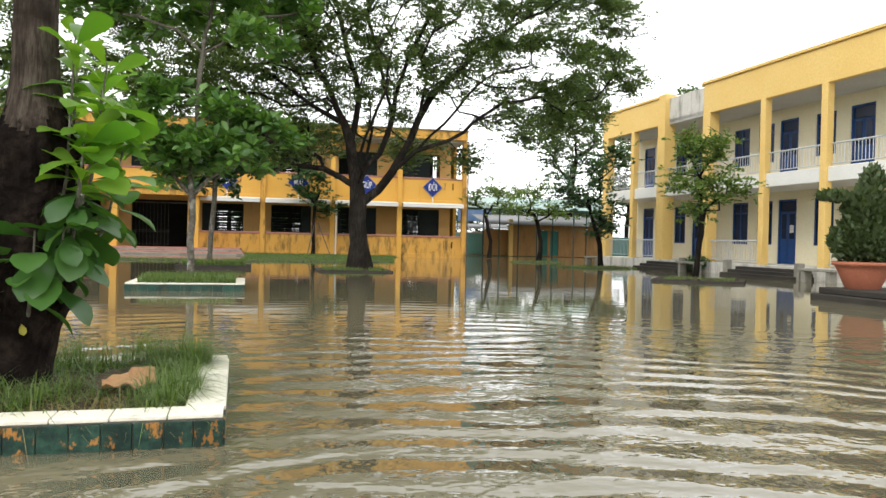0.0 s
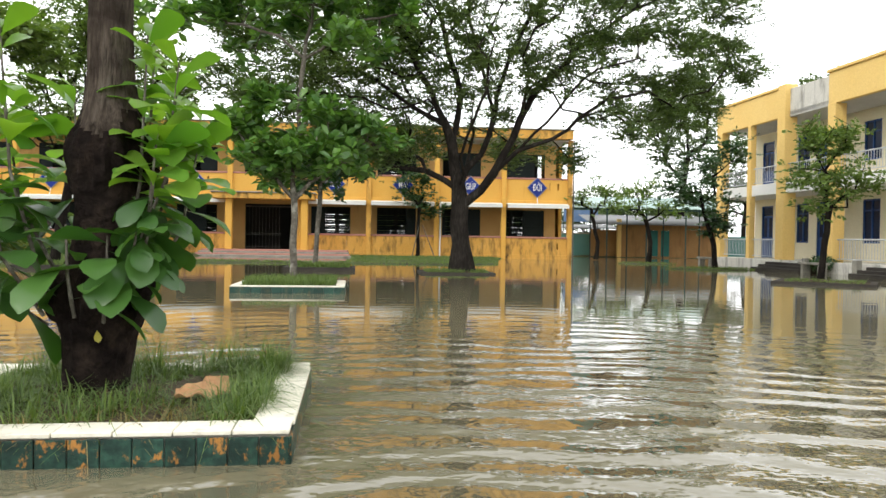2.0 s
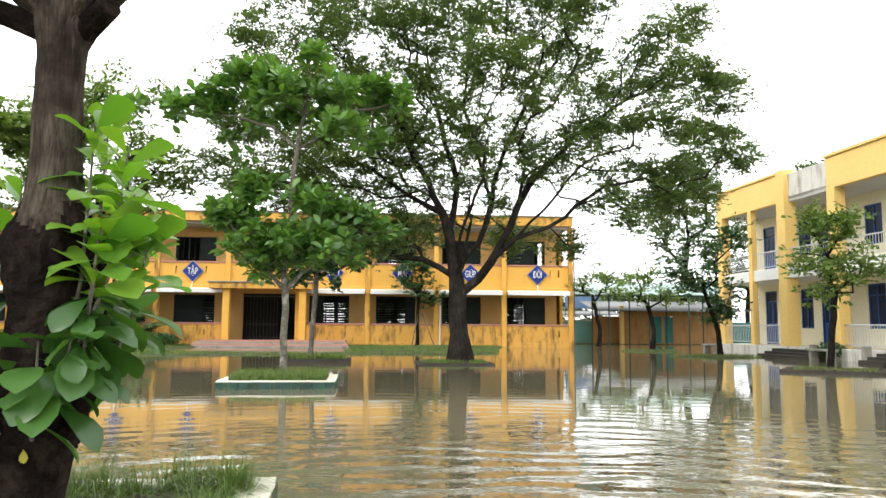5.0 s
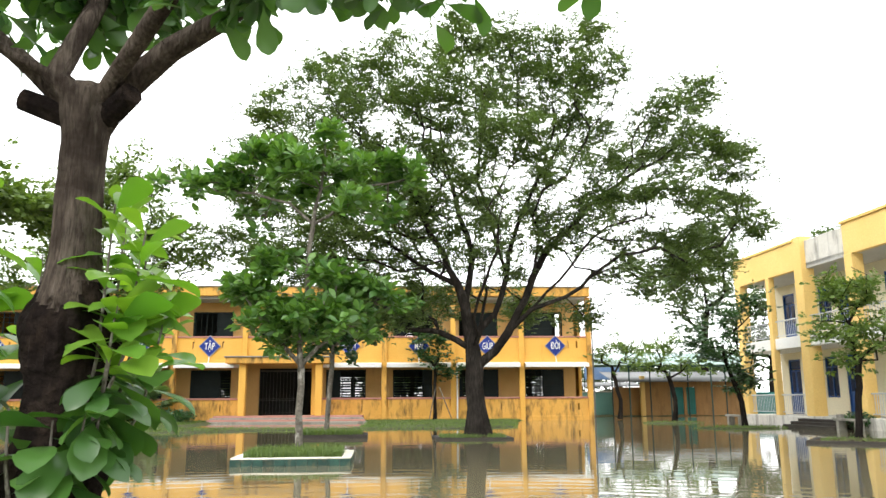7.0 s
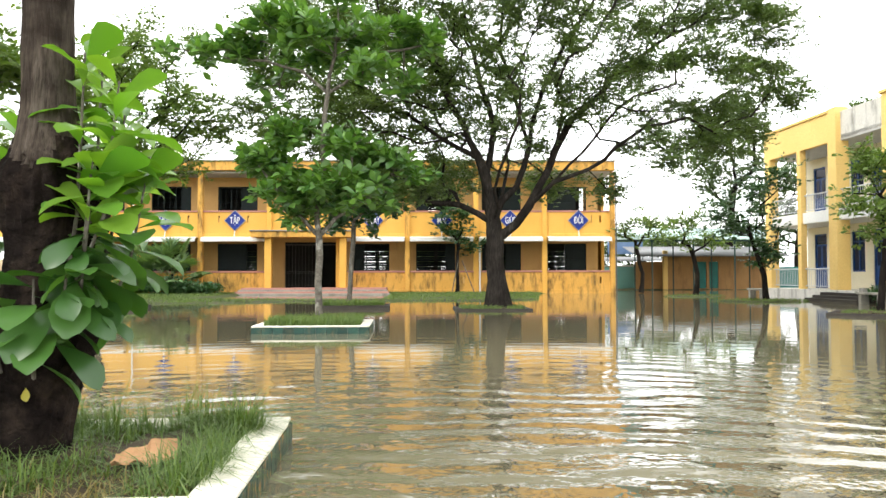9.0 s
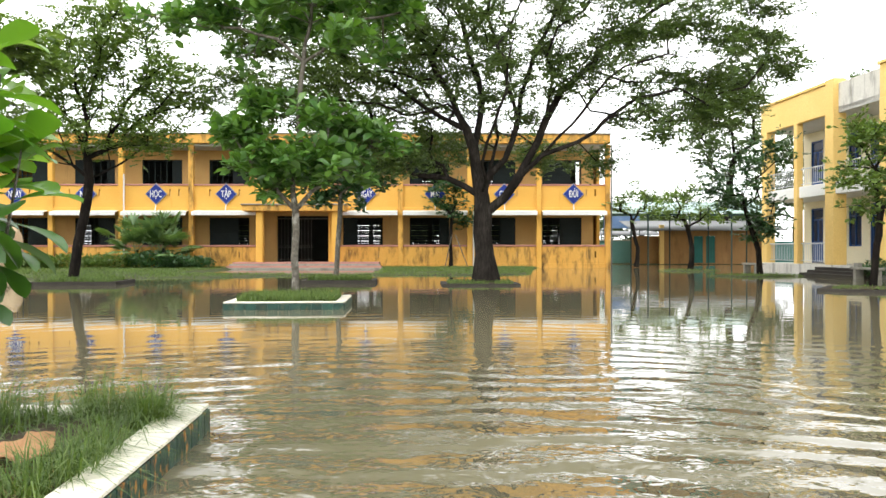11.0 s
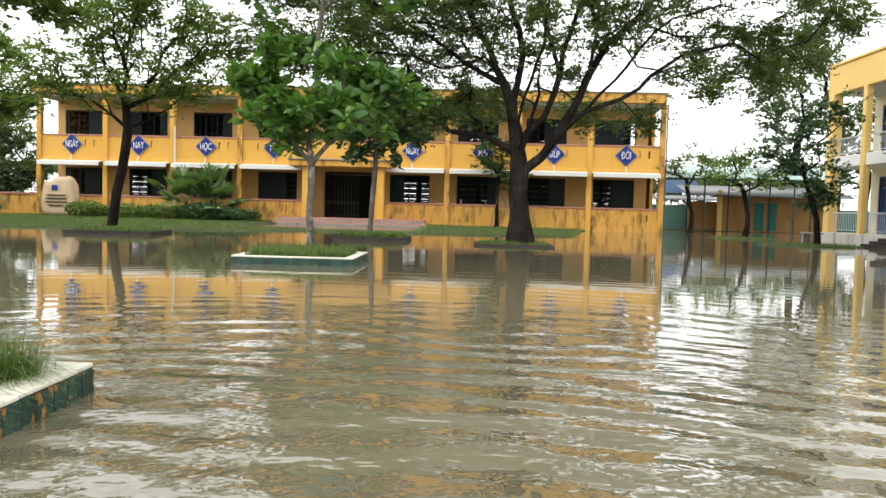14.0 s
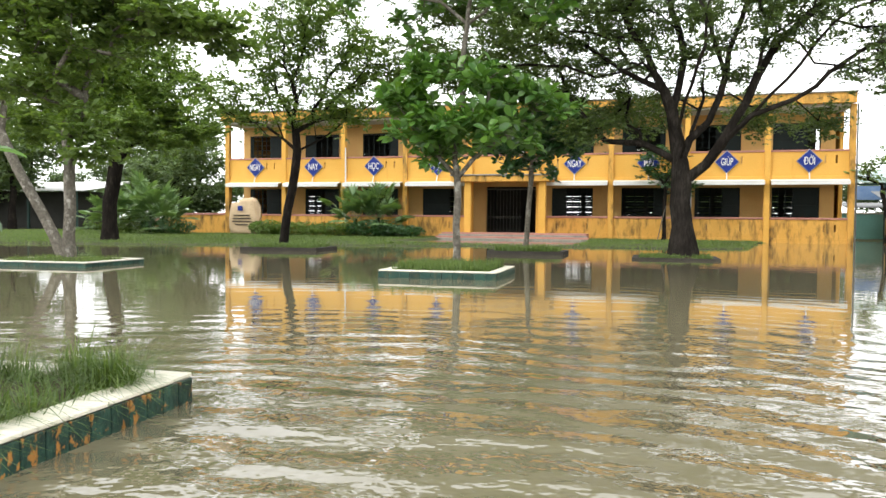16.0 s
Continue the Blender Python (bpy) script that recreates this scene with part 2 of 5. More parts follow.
def water_material():
    m, n, l, p = shader("muddy_flood_water")
    pos = n.new("ShaderNodeNewGeometry").outputs["Position"]
    col = mix_rgb(n, l, ramp(n, l, noise_tex(n, l, pos, 0.12, 3), 0.35, 0.65), (0.152, 0.136, 0.082), (0.128, 0.115, 0.07))
    l.new(col, p.inputs["Base Color"])
    p.inputs["Roughness"].default_value, p.inputs["IOR"].default_value = 0.03, 1.45
    p.inputs["Specular IOR Level"].default_value = 1.0
    away = n.new("ShaderNodeVectorMath")
    away.operation = "DISTANCE"
    away.inputs[1].default_value = (-9.8, -46.2, 0)
    l.new(pos, away.inputs[0])
    near = n.new("ShaderNodeMath")
    near.operation = "POWER"
    near.inputs[1].default_value = 1.7
    l.new(ramp(n, l, away.outputs["Value"], 11.0, 2.5), near.inputs[0])
    stir = near.outputs[0]
    swell = noise_tex(n, l, pos, 1.0, 2, (0.95, 1.1, 1), 0.45)
    chop = noise_tex(n, l, pos, 3.1, 3, (0.95, 1.1, 1), 0.5)
    ring = n.new("ShaderNodeTexWave")
    ring.wave_type, ring.rings_direction, ring.wave_profile = "RINGS", "Z", "SIN"
    mp = n.new("ShaderNodeMapping")
    mp.inputs["Location"].default_value = (10.9, 47.2, 0)
    l.new(pos, mp.inputs[0])
    l.new(mp.outputs[0], ring.inputs[0])
    ring.inputs["Scale"].default_value, ring.inputs["Distortion"].default_value, ring.inputs["Detail"].default_value, ring.inputs["Detail Scale"].default_value = 0.6, 11.0, 2.5, 0.6

    def scaled(sock, k):
        q = n.new("ShaderNodeMath")
        q.operation = "MULTIPLY"
        l.new(sock, q.inputs[0])
        if isinstance(k, (int, float)):
            q.inputs[1].default_value = k
        else:
            l.new(k, q.inputs[1])
        return q.outputs[0]

    def added(a, b):
        q = n.new("ShaderNodeMath")
        l.new(a, q.inputs[0])
        l.new(b, q.inputs[1])
        return q.outputs[0]

    waves = added(scaled(swell, 1.25), added(scaled(chop, 0.6), scaled(ring.outputs["Fac"], 0.3)))
    calm = n.new("ShaderNodeMath")
    calm.operation = "MULTIPLY_ADD"
    l.new(stir, calm.inputs[0])
    calm.inputs[1].default_value, calm.inputs[2].default_value = 0.98, 0.017
    b = n.new("ShaderNodeBump")
    b.inputs["Distance"].default_value = 0.085
    l.new(scaled(waves, calm.outputs[0]), b.inputs["Height"])
    l.new(b.outputs[0], p.inputs["Normal"])
    return m


WATER = water_material()


# ---------- building blocks ----------
def part(name, bm, material, parent=None, label=""):
    me = bpy.data.meshes.new(name)
    if isinstance(bm, bpy.types.Mesh):
        me = bm
    else:
        bm.normal_update()
        bm.to_mesh(me)
        bm.free()
    if not me.materials:
        me.materials.append(material)
    ob = new(name, me)
    ob.parent = parent
    return tagged(ob, label)


def thing(name, label, category, m=None, group=""):
    ob = new(name)
    ob.empty_display_size = 0.2
    ob.matrix_basis = m or Matrix()
    return tagged(ob, label, category, group)


def add_box(bm, a, b, bevel=0.0):
    r = bmesh.ops.create_cube(bm, size=1)
    for v in r["verts"]:
        v.co = [a[i] + (v.co[i] + 0.5) * (b[i] - a[i]) for i in range(3)]
    if bevel:
        es = list({e for v in r["verts"] for e in v.link_edges})
        bmesh.ops.bevel(bm, geom=es, offset=bevel, segments=1, affect="EDGES")
    return bm


def box(a, b, bevel=0.012):
    return add_box(bmesh.new(), a, b, bevel)


def rod(bm, a, b, r, sides=8, r2=None):
    a, b = Vector(a), Vector(b)
    d = b - a
    q = d.to_track_quat("Z", "Y").to_matrix().to_4x4()
    bmesh.ops.create_cone(bm, cap_ends=True, segments=sides, radius1=r, radius2=r if r2 is None else r2, depth=d.length, matrix=Matrix.Translation((a + b) / 2) @ q)
    return bm


def raw_mesh(name, verts, faces, material, smooth=False):
    """A mesh from arrays; all faces have the same number of corners."""
    verts, faces = np.asarray(verts, np.float32), np.asarray(faces, np.int32)
    me = bpy.data.meshes.new(name)
    me.vertices.add(len(verts))
    me.vertices.foreach_set("co", verts.ravel())
    k = faces.shape[1]
    me.loops.add(faces.size)
    me.loops.foreach_set("vertex_index", faces.ravel())
    me.polygons.add(len(faces))
    me.polygons.foreach_set("loop_start", np.arange(len(faces), dtype=np.int32) * k)
    me.polygons.foreach_set("loop_total", np.full(len(faces), k, np.int32))
    if smooth:
        me.polygons.foreach_set("use_smooth", np.ones(len(faces), bool))
    me.update(calc_edges=True)
    me.materials.append(material)
    return me


def lettering(word, size, squeeze=0.72, depth=0.012, bold=0.006):
    cu = bpy.data.curves.new("lettering", "FONT")
    cu.body, cu.size, cu.align_x, cu.align_y = word, size, "CENTER", "CENTER"
    cu.extrude, cu.offset = depth, bold * size
    ob = bpy.data.objects.new("lettering", cu)
    me = bpy.data.meshes.new_from_object(ob)
    bpy.data.objects.remove(ob)
    bpy.data.curves.remove(cu)
    me.materials.clear()
    me.materials.append(LETTER)
    me.transform(Matrix.Rotation(radians(90), 4, "X") @ Matrix.Diagonal((squeeze, 1, 1, 1)))
    return me


# ---------- leaves ----------
def leaf_shape(kind):
    """Corners and faces of one leaf along +y, about 1 long."""
    if kind == "fine":
        v = [(0, 0, 0), (0.28, 0.5, 0.06), (0, 1, -0.05), (-0.28, 0.5, 0.06)]
        return np.array(v, float), np.array([[0, 1, 2, 3]])
    if kind == "oval":
        v = [(0, 0, 0), (0, 0.55, -0.04), (0, 1, -0.16), (0.2, 0.28, 0.05), (0.27, 0.68, 0.03), (-0.2, 0.28, 0.05), (-0.27, 0.68, 0.03)]
        return np.array(v, float), np.array([[0, 3, 4, 1], [1, 4, 2, 2], [0, 1, 6, 5], [1, 2, 6, 6]])
    rows = [(0, 0.012, 0), (0.12, 0.03, 0.015), (0.35, 0.13, 0.02), (0.6, 0.22, 0.0), (0.8, 0.24, -0.05), (0.93, 0.16, -0.11), (1.0, 0.02, -0.15)]
    v, f = [], []
    for y, w, z in rows:
        v += [(-w, y, z + 0.28 * w), (0, y, z), (w, y, z + 0.28 * w)]
    for i in range(len(rows) - 1):
        a = 3 * i
        f += [[a, a + 1, a + 4, a + 3], [a + 1, a + 2, a + 5, a + 4]]
    return np.array(v, float), np.array(f)


def leaf_mesh(name, kind, pos, way, size, rng, material, roll=0.6):
    """Many leaves: where each is rooted, the way it points, and its length."""
    pos, way, size = np.asarray(pos, float), np.asarray(way, float), np.asarray(size, float)
    tv, tf = leaf_shape(kind)
    y = way / (np.linalg.norm(way, axis=1, keepdims=True) + 1e-9)
    up = np.tile([0.0, 0, 1], (len(pos), 1)) + rng.normal(0, roll, (len(pos), 3))
    x = np.cross(y, up)
    x /= np.linalg.norm(x, axis=1, keepdims=True) + 1e-9
    z = np.cross(x, y)
    v = pos[:, None] + size[:, None, None] * (tv[None, :, 0:1] * x[:, None] + tv[None, :, 1:2] * y[:, None] + tv[None, :, 2:3] * z[:, None])
    f = tf[None] + (np.arange(len(pos)) * len(tv))[:, None, None]
    f = f.reshape(-1, tf.shape[1])
    if kind == "oval":
        me = bpy.data.meshes.new(name)
        me.from_pydata(v.reshape(-1, 3).tolist(), [], [list(dict.fromkeys(q)) for q in f.tolist()])
        me.materials.append(material)
        me.polygons.foreach_set("use_smooth", np.ones(len(me.polygons), bool))
        return me
    return raw_mesh(name, v.reshape(-1, 3), f, material, kind != "fine")


def in_lobes(lobes, count, rng, shell=0.0):
    """Points spread through ellipsoids (x, y, z, rx, ry, rz, weight)."""
    lobes = np.array(lobes, float)
    w = lobes[:, 6] / lobes[:, 6].sum()
    k = rng.choice(len(lobes), count, p=w)
    d = rng.normal(0, 1, (count, 3))
    d /= np.linalg.norm(d, axis=1, keepdims=True)
    r = (shell ** 3 + (1 - shell ** 3) * rng.random(count)) ** (1 / 3)
    return lobes[k, :3] + d * r[:, None] * lobes[k, 3:6]


def limbs(base, knees, tips, rng, step=0.7, wobble=0.12, reach=0.25, lift=0.0, forks=()):
    """A branching frame: the trunk through its knees, then every tip joined to the frame where that is shortest."""
    pts, par, far = [np.array(base, float)], [-1], [0.0]
    for kn in knees:
        a, b = pts[-1], np.array(kn, float)
        m = max(1, int(np.linalg.norm(b - a) / step))
        for i in range(1, m + 1):
            pts.append(a + (b - a) * i / m + (rng.normal(0, wobble * 0.25, 3) if i < m else 0))
            par.append(len(pts) - 2)
            far.append(far[-1] + np.linalg.norm(b - a) / m)
    first = max(1, len(pts) - max(3, int(1.2 / step)))
    if forks:
        first = len(pts) - 1
    for way in forks:
        j = int(np.argmin(np.linalg.norm(np.array(pts) - np.array(way[0]), axis=1)))
        prev = j
        for kn in way[1:]:
            a, b = pts[prev], np.array(kn, float)
            gap = np.linalg.norm(b - a)
            m = max(1, int(gap / step))
            for i in range(1, m + 1):
                pts.append(a + (b - a) * i / m + rng.normal(0, wobble * 0.5, 3))
                par.append(prev)
                far.append(far[prev] + gap / m)
                prev = len(pts) - 1
    top = pts[-1]
    order = np.argsort(np.linalg.norm(tips - top, axis=1))
    ends = []
    for k in order:
        t = tips[k]
        arr, fr = np.array(pts[first:]), np.array(far[first:])
        cost = np.linalg.norm(arr - t, axis=1) + reach * fr
        j = int(np.argmin(cost)) + first
        a = pts[j]
        gap = np.linalg.norm(t - a)
        m = max(1, int(gap / step))
        prev = j
        for i in range(1, m + 1):
            s = i / m
            q = a + (t - a) * s + np.array([0, 0, lift * gap * math.sin(math.pi * s)])
            if i < m:
                q = q + rng.normal(0, wobble, 3)
            pts.append(q)
            par.append(prev)
            far.append(far[j] + gap * s)
            prev = len(pts) - 1
        ends.append(prev)
    return np.array(pts), np.array(par), np.array(ends)


def limb_mesh(name, pts, par, r_base, r_tip, material, sides=6, power=2.2, flare=1.5):
    kids = [[] for _ in pts]
    for i, p in enumerate(par):
        if p >= 0:
            kids[p].append(i)
    rad = np.zeros(len(pts))
    for i in range(len(pts) - 1, -1, -1):
        rad[i] = r_tip if not kids[i] else sum(rad[k] ** power for k in kids[i]) ** (1 / power)
    g = math.log(r_base / r_tip) / max(1e-6, math.log(rad[0] / r_tip))
    rad = r_tip * (rad / r_tip) ** g
    base_z = pts[0][2]
    swell = 1 + (flare - 1) * np.exp(-(pts[:, 2] - base_z) / 0.35) * (rad > 0.5 * r_base)
    rad = rad * swell
    verts, faces = [], []

    def ring(c, d, r):
        d = d / (np.linalg.norm(d) + 1e-9)
        ref = np.array([1.0, 0, 0]) if abs(d[0]) < 0.8 else np.array([0, 1.0, 0])
        u = np.cross(d, ref)
        u /= np.linalg.norm(u)
        w = np.cross(d, u)
        s = len(verts)
        for k in range(sides):
            a = 2 * math.pi * k / sides
            verts.append(c + r * (math.cos(a) * u + math.sin(a) * w))
        return s

    rings = {}
    for i in range(len(pts)):
        p = par[i]
        if p < 0:
            k = kids[i][0]
            rings[i] = ring(pts[i], pts[k] - pts[i], rad[i])
            continue
        d = pts[i] - pts[p]
        main = max(kids[p], key=lambda q: rad[q])
        s = rings[p] if main == i else ring(pts[p], d, min(rad[i] * 1.15, rad[p]))
        if kids[i]:
            m = max(kids[i], key=lambda q: rad[q])
            d = d / (np.linalg.norm(d) + 1e-9) + (pts[m] - pts[i]) / (np.linalg.norm(pts[m] - pts[i]) + 1e-9)
        e = ring(pts[i], d, rad[i])
        rings[i] = e
        # line the two rings up to keep the tube from twisting
        a0 = np.array([verts[e + k] - pts[i] for k in range(sides)])
        b0 = verts[s] - pts[p]
        off = int(np.argmax(a0 @ b0))
        for k in range(sides):
            faces.append((s + k, s + (k + 1) % sides, e + (k + 1 + off) % sides, e + (k + off) % sides))
    return raw_mesh(name, verts, faces, material, True)


def tree(name, label, base, knees, lobes, tips, leaves, leaf, size, r_base, leaf_mat, bark, seed, spread=0.55, r_tip=0.012, group="", rosette=False, shell=0.35, step=0.7, droop=0.1, reach=0.25, lift=0.04, wobble=0.12, category="tree", flare=1.5, to=None, clump=0.35, forks=()):
    rng = np.random.default_rng(seed)
    m = Matrix.Translation(base) if to is None else Matrix.Translation((to[0], to[1], base[2] + to[3])) @ Matrix.Scale(to[2], 4)
    root = thing(name, label, category, m, group)
    b = np.array(base, float)
    tp = in_lobes(lobes, tips, rng, shell)
    pts, par, ends = limbs(base, knees, tp, rng, step, wobble, reach, lift, forks)
    part("trunk", limb_mesh("trunk", pts - b, par, r_base, r_tip, bark, 7, flare=flare), bark, root)
    hub = pts[ends]
    out = hub - np.array(knees[-1], float)
    out /= np.linalg.norm(out, axis=1, keepdims=True) + 1e-9
    k = rng.integers(0, len(hub), leaves)
    if rosette:
        # whorls: each twig ends in a cup of leaves, the inner ones upright
        per = 11
        c = max(len(hub), leaves // per)
        k = np.concatenate([np.arange(len(hub)), rng.integers(0, len(hub), c - len(hub))])
        heart = hub[k] + rng.normal(0, spread, (c, 3)) * [1, 1, 0.5]
        pos, way = [], []
        for i in range(per):
            ang = i * 2.4 + rng.normal(0, 0.25, c) + k
            tilt = 1.05 - 1.35 * i / per + rng.normal(0, 0.2, c)
            d = np.stack([np.cos(ang) * np.cos(tilt), np.sin(ang) * np.cos(tilt), np.sin(tilt)], 1)
            pos.append(heart + d * 0.02 - np.array([0, 0, 0.012 * i]))
            way.append(d + 0.2 * out[k])
        pos, way = np.concatenate(pos), np.concatenate(way)
        leaves = len(pos)
    else:
        # feathery sprays: leaflets in a row on both sides of a thin stalk
        per = 9
        c = leaves // per
        full = rng.lognormal(0, clump, len(hub))
        k = rng.choice(len(hub), c, p=full / full.sum())
        back = pts[par[ends]][k]
        d = rng.normal(0, 1, (c, 3))
        root_p = hub[k] + (back - hub[k]) * rng.random((c, 1)) * 0.8 + d * spread * [1, 1, 0.5] * rng.random((c, 1)) ** 0.7
        stem = rng.normal(0, 1, (c, 3)) * [1, 1, 0.6] + 0.6 * out[k]
        stem[:, 2] -= droop
        stem /= np.linalg.norm(stem, axis=1, keepdims=True)
        sidew = np.cross(stem, [0, 0, 1.0])
        sidew /= np.linalg.norm(sidew, axis=1, keepdims=True) + 1e-9
        pos, way = [], []
        for i in range(per):
            sg = 1 if i % 2 else -1
            pos.append(root_p + stem * size * (0.25 + 0.32 * (i // 2)) + sidew * sg * 0.01)
            way.append(stem * (0.55 if i < per - 1 else 2.0) + sidew * sg * (1.0 if i < per - 1 else 0.05) + rng.normal(0, 0.15, (c, 3)))
        pos, way = np.concatenate(pos), np.concatenate(way)
        leaves = len(pos)
    way[:, 2] -= droop
    me = leaf_mesh("crown", leaf, pos - b, way, size * rng.uniform(0.6, 1.25, leaves), rng, leaf_mat)
    part("crown", me, leaf_mat, root)
    return root


def blades(name, spots, length, width, rng, material, lean=0.5, ang=None):
    """Grass: bent blades of two faces each, rooted at the spots."""
    spots = np.asarray(spots, float)
    c = len(spots)
    ang = rng.random(c) * 2 * math.pi if ang is None else ang
    d = np.stack([np.cos(ang), np.sin(ang), np.zeros(c)], 1)
    s = np.stack([-np.sin(ang), np.cos(ang), np.zeros(c)], 1)
    ln = (length * rng.uniform(0.4, 1.25, c))[:, None]
    le = rng.uniform(0.1, 1.0, c)[:, None] * lean
    w = width * rng.uniform(0.6, 1.3, c)[:, None]
    up = np.array([[0, 0, 1.0]])
    mid = spots + ln * 0.55 * (up * (1 - 0.25 * le) + d * le * 0.55)
    tip = spots + ln * (up * (1 - 0.75 * le) + d * le * 1.25)
    v = np.stack([spots - s * w, spots + s * w, mid + s * w * 0.7, mid - s * w * 0.7, tip + s * w * 0.1, tip - s * w * 0.1], 1).reshape(-1, 3)
    f = (np.array([[0, 1, 2, 3], [3, 2, 4, 5]])[None] + (np.arange(c) * 6)[:, None, None]).reshape(-1, 4)
    return raw_mesh(name, v, f, material)


# ---------- ground and flood ----------
def lawn_height(x, y):
    """Height of the land against the flood's surface at 0."""
    edge = np.interp(x, [-70, -46, -31, -22.2, -14.8, -8.4, -6.2, -4.6, 0, 4, 12], [-26, -23, -19.5, -16.0, -13.2, -13.0, -11.5, -1, 7, 9, 9])
    d = (y - edge) * 0.5
    d = np.maximum(d, (-54 - x) * 0.4)
    d = np.maximum(d, (x - 22) * 0.4)
    d = np.maximum(d, (-80 - y) * 0.4)
    d = np.where((x > -22.4) & (x < -13.4) & (y > -12.0) & (y < -2.0), np.minimum(d, -0.3), d)
    for cx, cy, rx, ry in ((2.8, -14.4, 2.2, 1.2), (2.6, -7.0, 1.7, 1.0)):
        d = np.maximum(d, 1 - np.hypot((x - cx) / rx, (y - cy) / ry))
    return -0.35 + 0.40 * np.clip(0.8 + 1.1 * d, 0, 1) + 0.02 * np.clip(d, 0, 2)


gx = np.concatenate([[-3000, -900, -300, -140, -100], np.arange(-72, 40, 0.8), [60, 110, 300, 900, 3000]])
gy = np.concatenate([[-3000, -900, -300, -130], np.arange(-90, 30, 0.8), [45, 70, 120, 300, 900, 3000]])
XX, YY = np.meshgrid(gx, gy)
ZZ = lawn_height(XX, YY) + np.random.default_rng(3).normal(0, 0.012, XX.shape)
idx = np.arange(XX.size).reshape(XX.shape)
quads = np.stack([idx[:-1, :-1], idx[:-1, 1:], idx[1:, 1:], idx[1:, :-1]], -1).reshape(-1, 4)
tagged(part("ground", raw_mesh("ground", np.stack([XX, YY, ZZ], -1).reshape(-1, 3), quads, EARTH, True), EARTH), "grassy earth sloping under the flood", "ground", kind="structure")
tagged(part("water", raw_mesh("water", [(-130, -110, 0), (50, -110, 0), (50, 20, 0), (-130, 20, 0)], [(0, 1, 2, 3)], WATER), WATER), "muddy brown flood water over the schoolyard", "water", kind="structure")


# ---------- buildings ----------
def wall_bm(x0, x1, y0, y1, z0, z1, holes=()):
    """A wall along x with openings (xa, xb, za, zb) right through it."""
    bm = bmesh.new()
    xs = sorted({x0, x1, *[h[0] for h in holes], *[h[1] for h in holes]})
    for a, b in zip(xs, xs[1:]):
        hs = sorted([(h[2], h[3]) for h in holes if h[0] <= a + 1e-6 and h[1] >= b - 1e-6])
        z = z0
        for c, d in hs:
            if c > z + 1e-6:
                add_box(bm, (a, y0, z), (b, y1, c))
            z = d
        if z1 > z + 1e-6:
            add_box(bm, (a, y0, z), (b, y1, z1))
    bmesh.ops.remove_doubles(bm, verts=bm.verts, dist=1e-4)
    return bm


def grid_window(parent, x0, x1, y, z0, z1, glazed, pane_rows=6):
    """A dark timber window: frame, a barred sash over part of it and plain shutters over the rest."""
    bm = wall_bm(x0, x1, y, y + 0.1, z0, z1, [(x0 + 0.06, x1 - 0.06, z0 + 0.06, z1 - 0.07)])
    win = part("window", bm, GREEN_WOOD, parent, "black-green timber window with a barred sash")
    g0, g1 = x0 + (x1 - x0) * glazed[0], x0 + (x1 - x0) * glazed[1]
    bm = bmesh.new()
    cols = max(2, round((g1 - g0) / 0.38))
    for i in range(cols + 1):
        x = g0 + (g1 - g0) * i / cols
        w = 0.035 if i % 2 == 0 else 0.014
        add_box(bm, (x - w, y + 0.03, z0 + 0.05), (x + w, y + 0.075, z1 - 0.05))
    for i in range(1, pane_rows):
        z = z0 + (z1 - z0) * i / pane_rows
        add_box(bm, (g0, y + 0.035, z - 0.016), (g1, y + 0.07, z + 0.016))
    part("sash", bm, GREEN_WOOD, win)
    for a, b in ((x0 + 0.05, g0), (g1, x1 - 0.05)):
        if b - a > 0.12:
            bm = box((a, y + 0.02, z0 + 0.05), (b, y + 0.06, z1 - 0.06), 0.008)
            for k in range(2):
                h = (z1 - z0 - 0.3) / 2
                zz = z0 + 0.12 + k * (h + 0.08)
                add_box(bm, (a + 0.08, y + 0.008, zz), (b - 0.08, y + 0.02, zz + h), 0.006)
            part("shutter", bm, GREEN_WOOD, win)
    return win


BAY, BAYS = 4.2, 9
GLAZED = [(0.1, 0.5), (0.05, 0.6), (0.3, 0.8), (0.72, 1.0), None, (0.35, 1.0), (0.0, 0.75), (0.08, 0.62), (0.0, 0.45)]


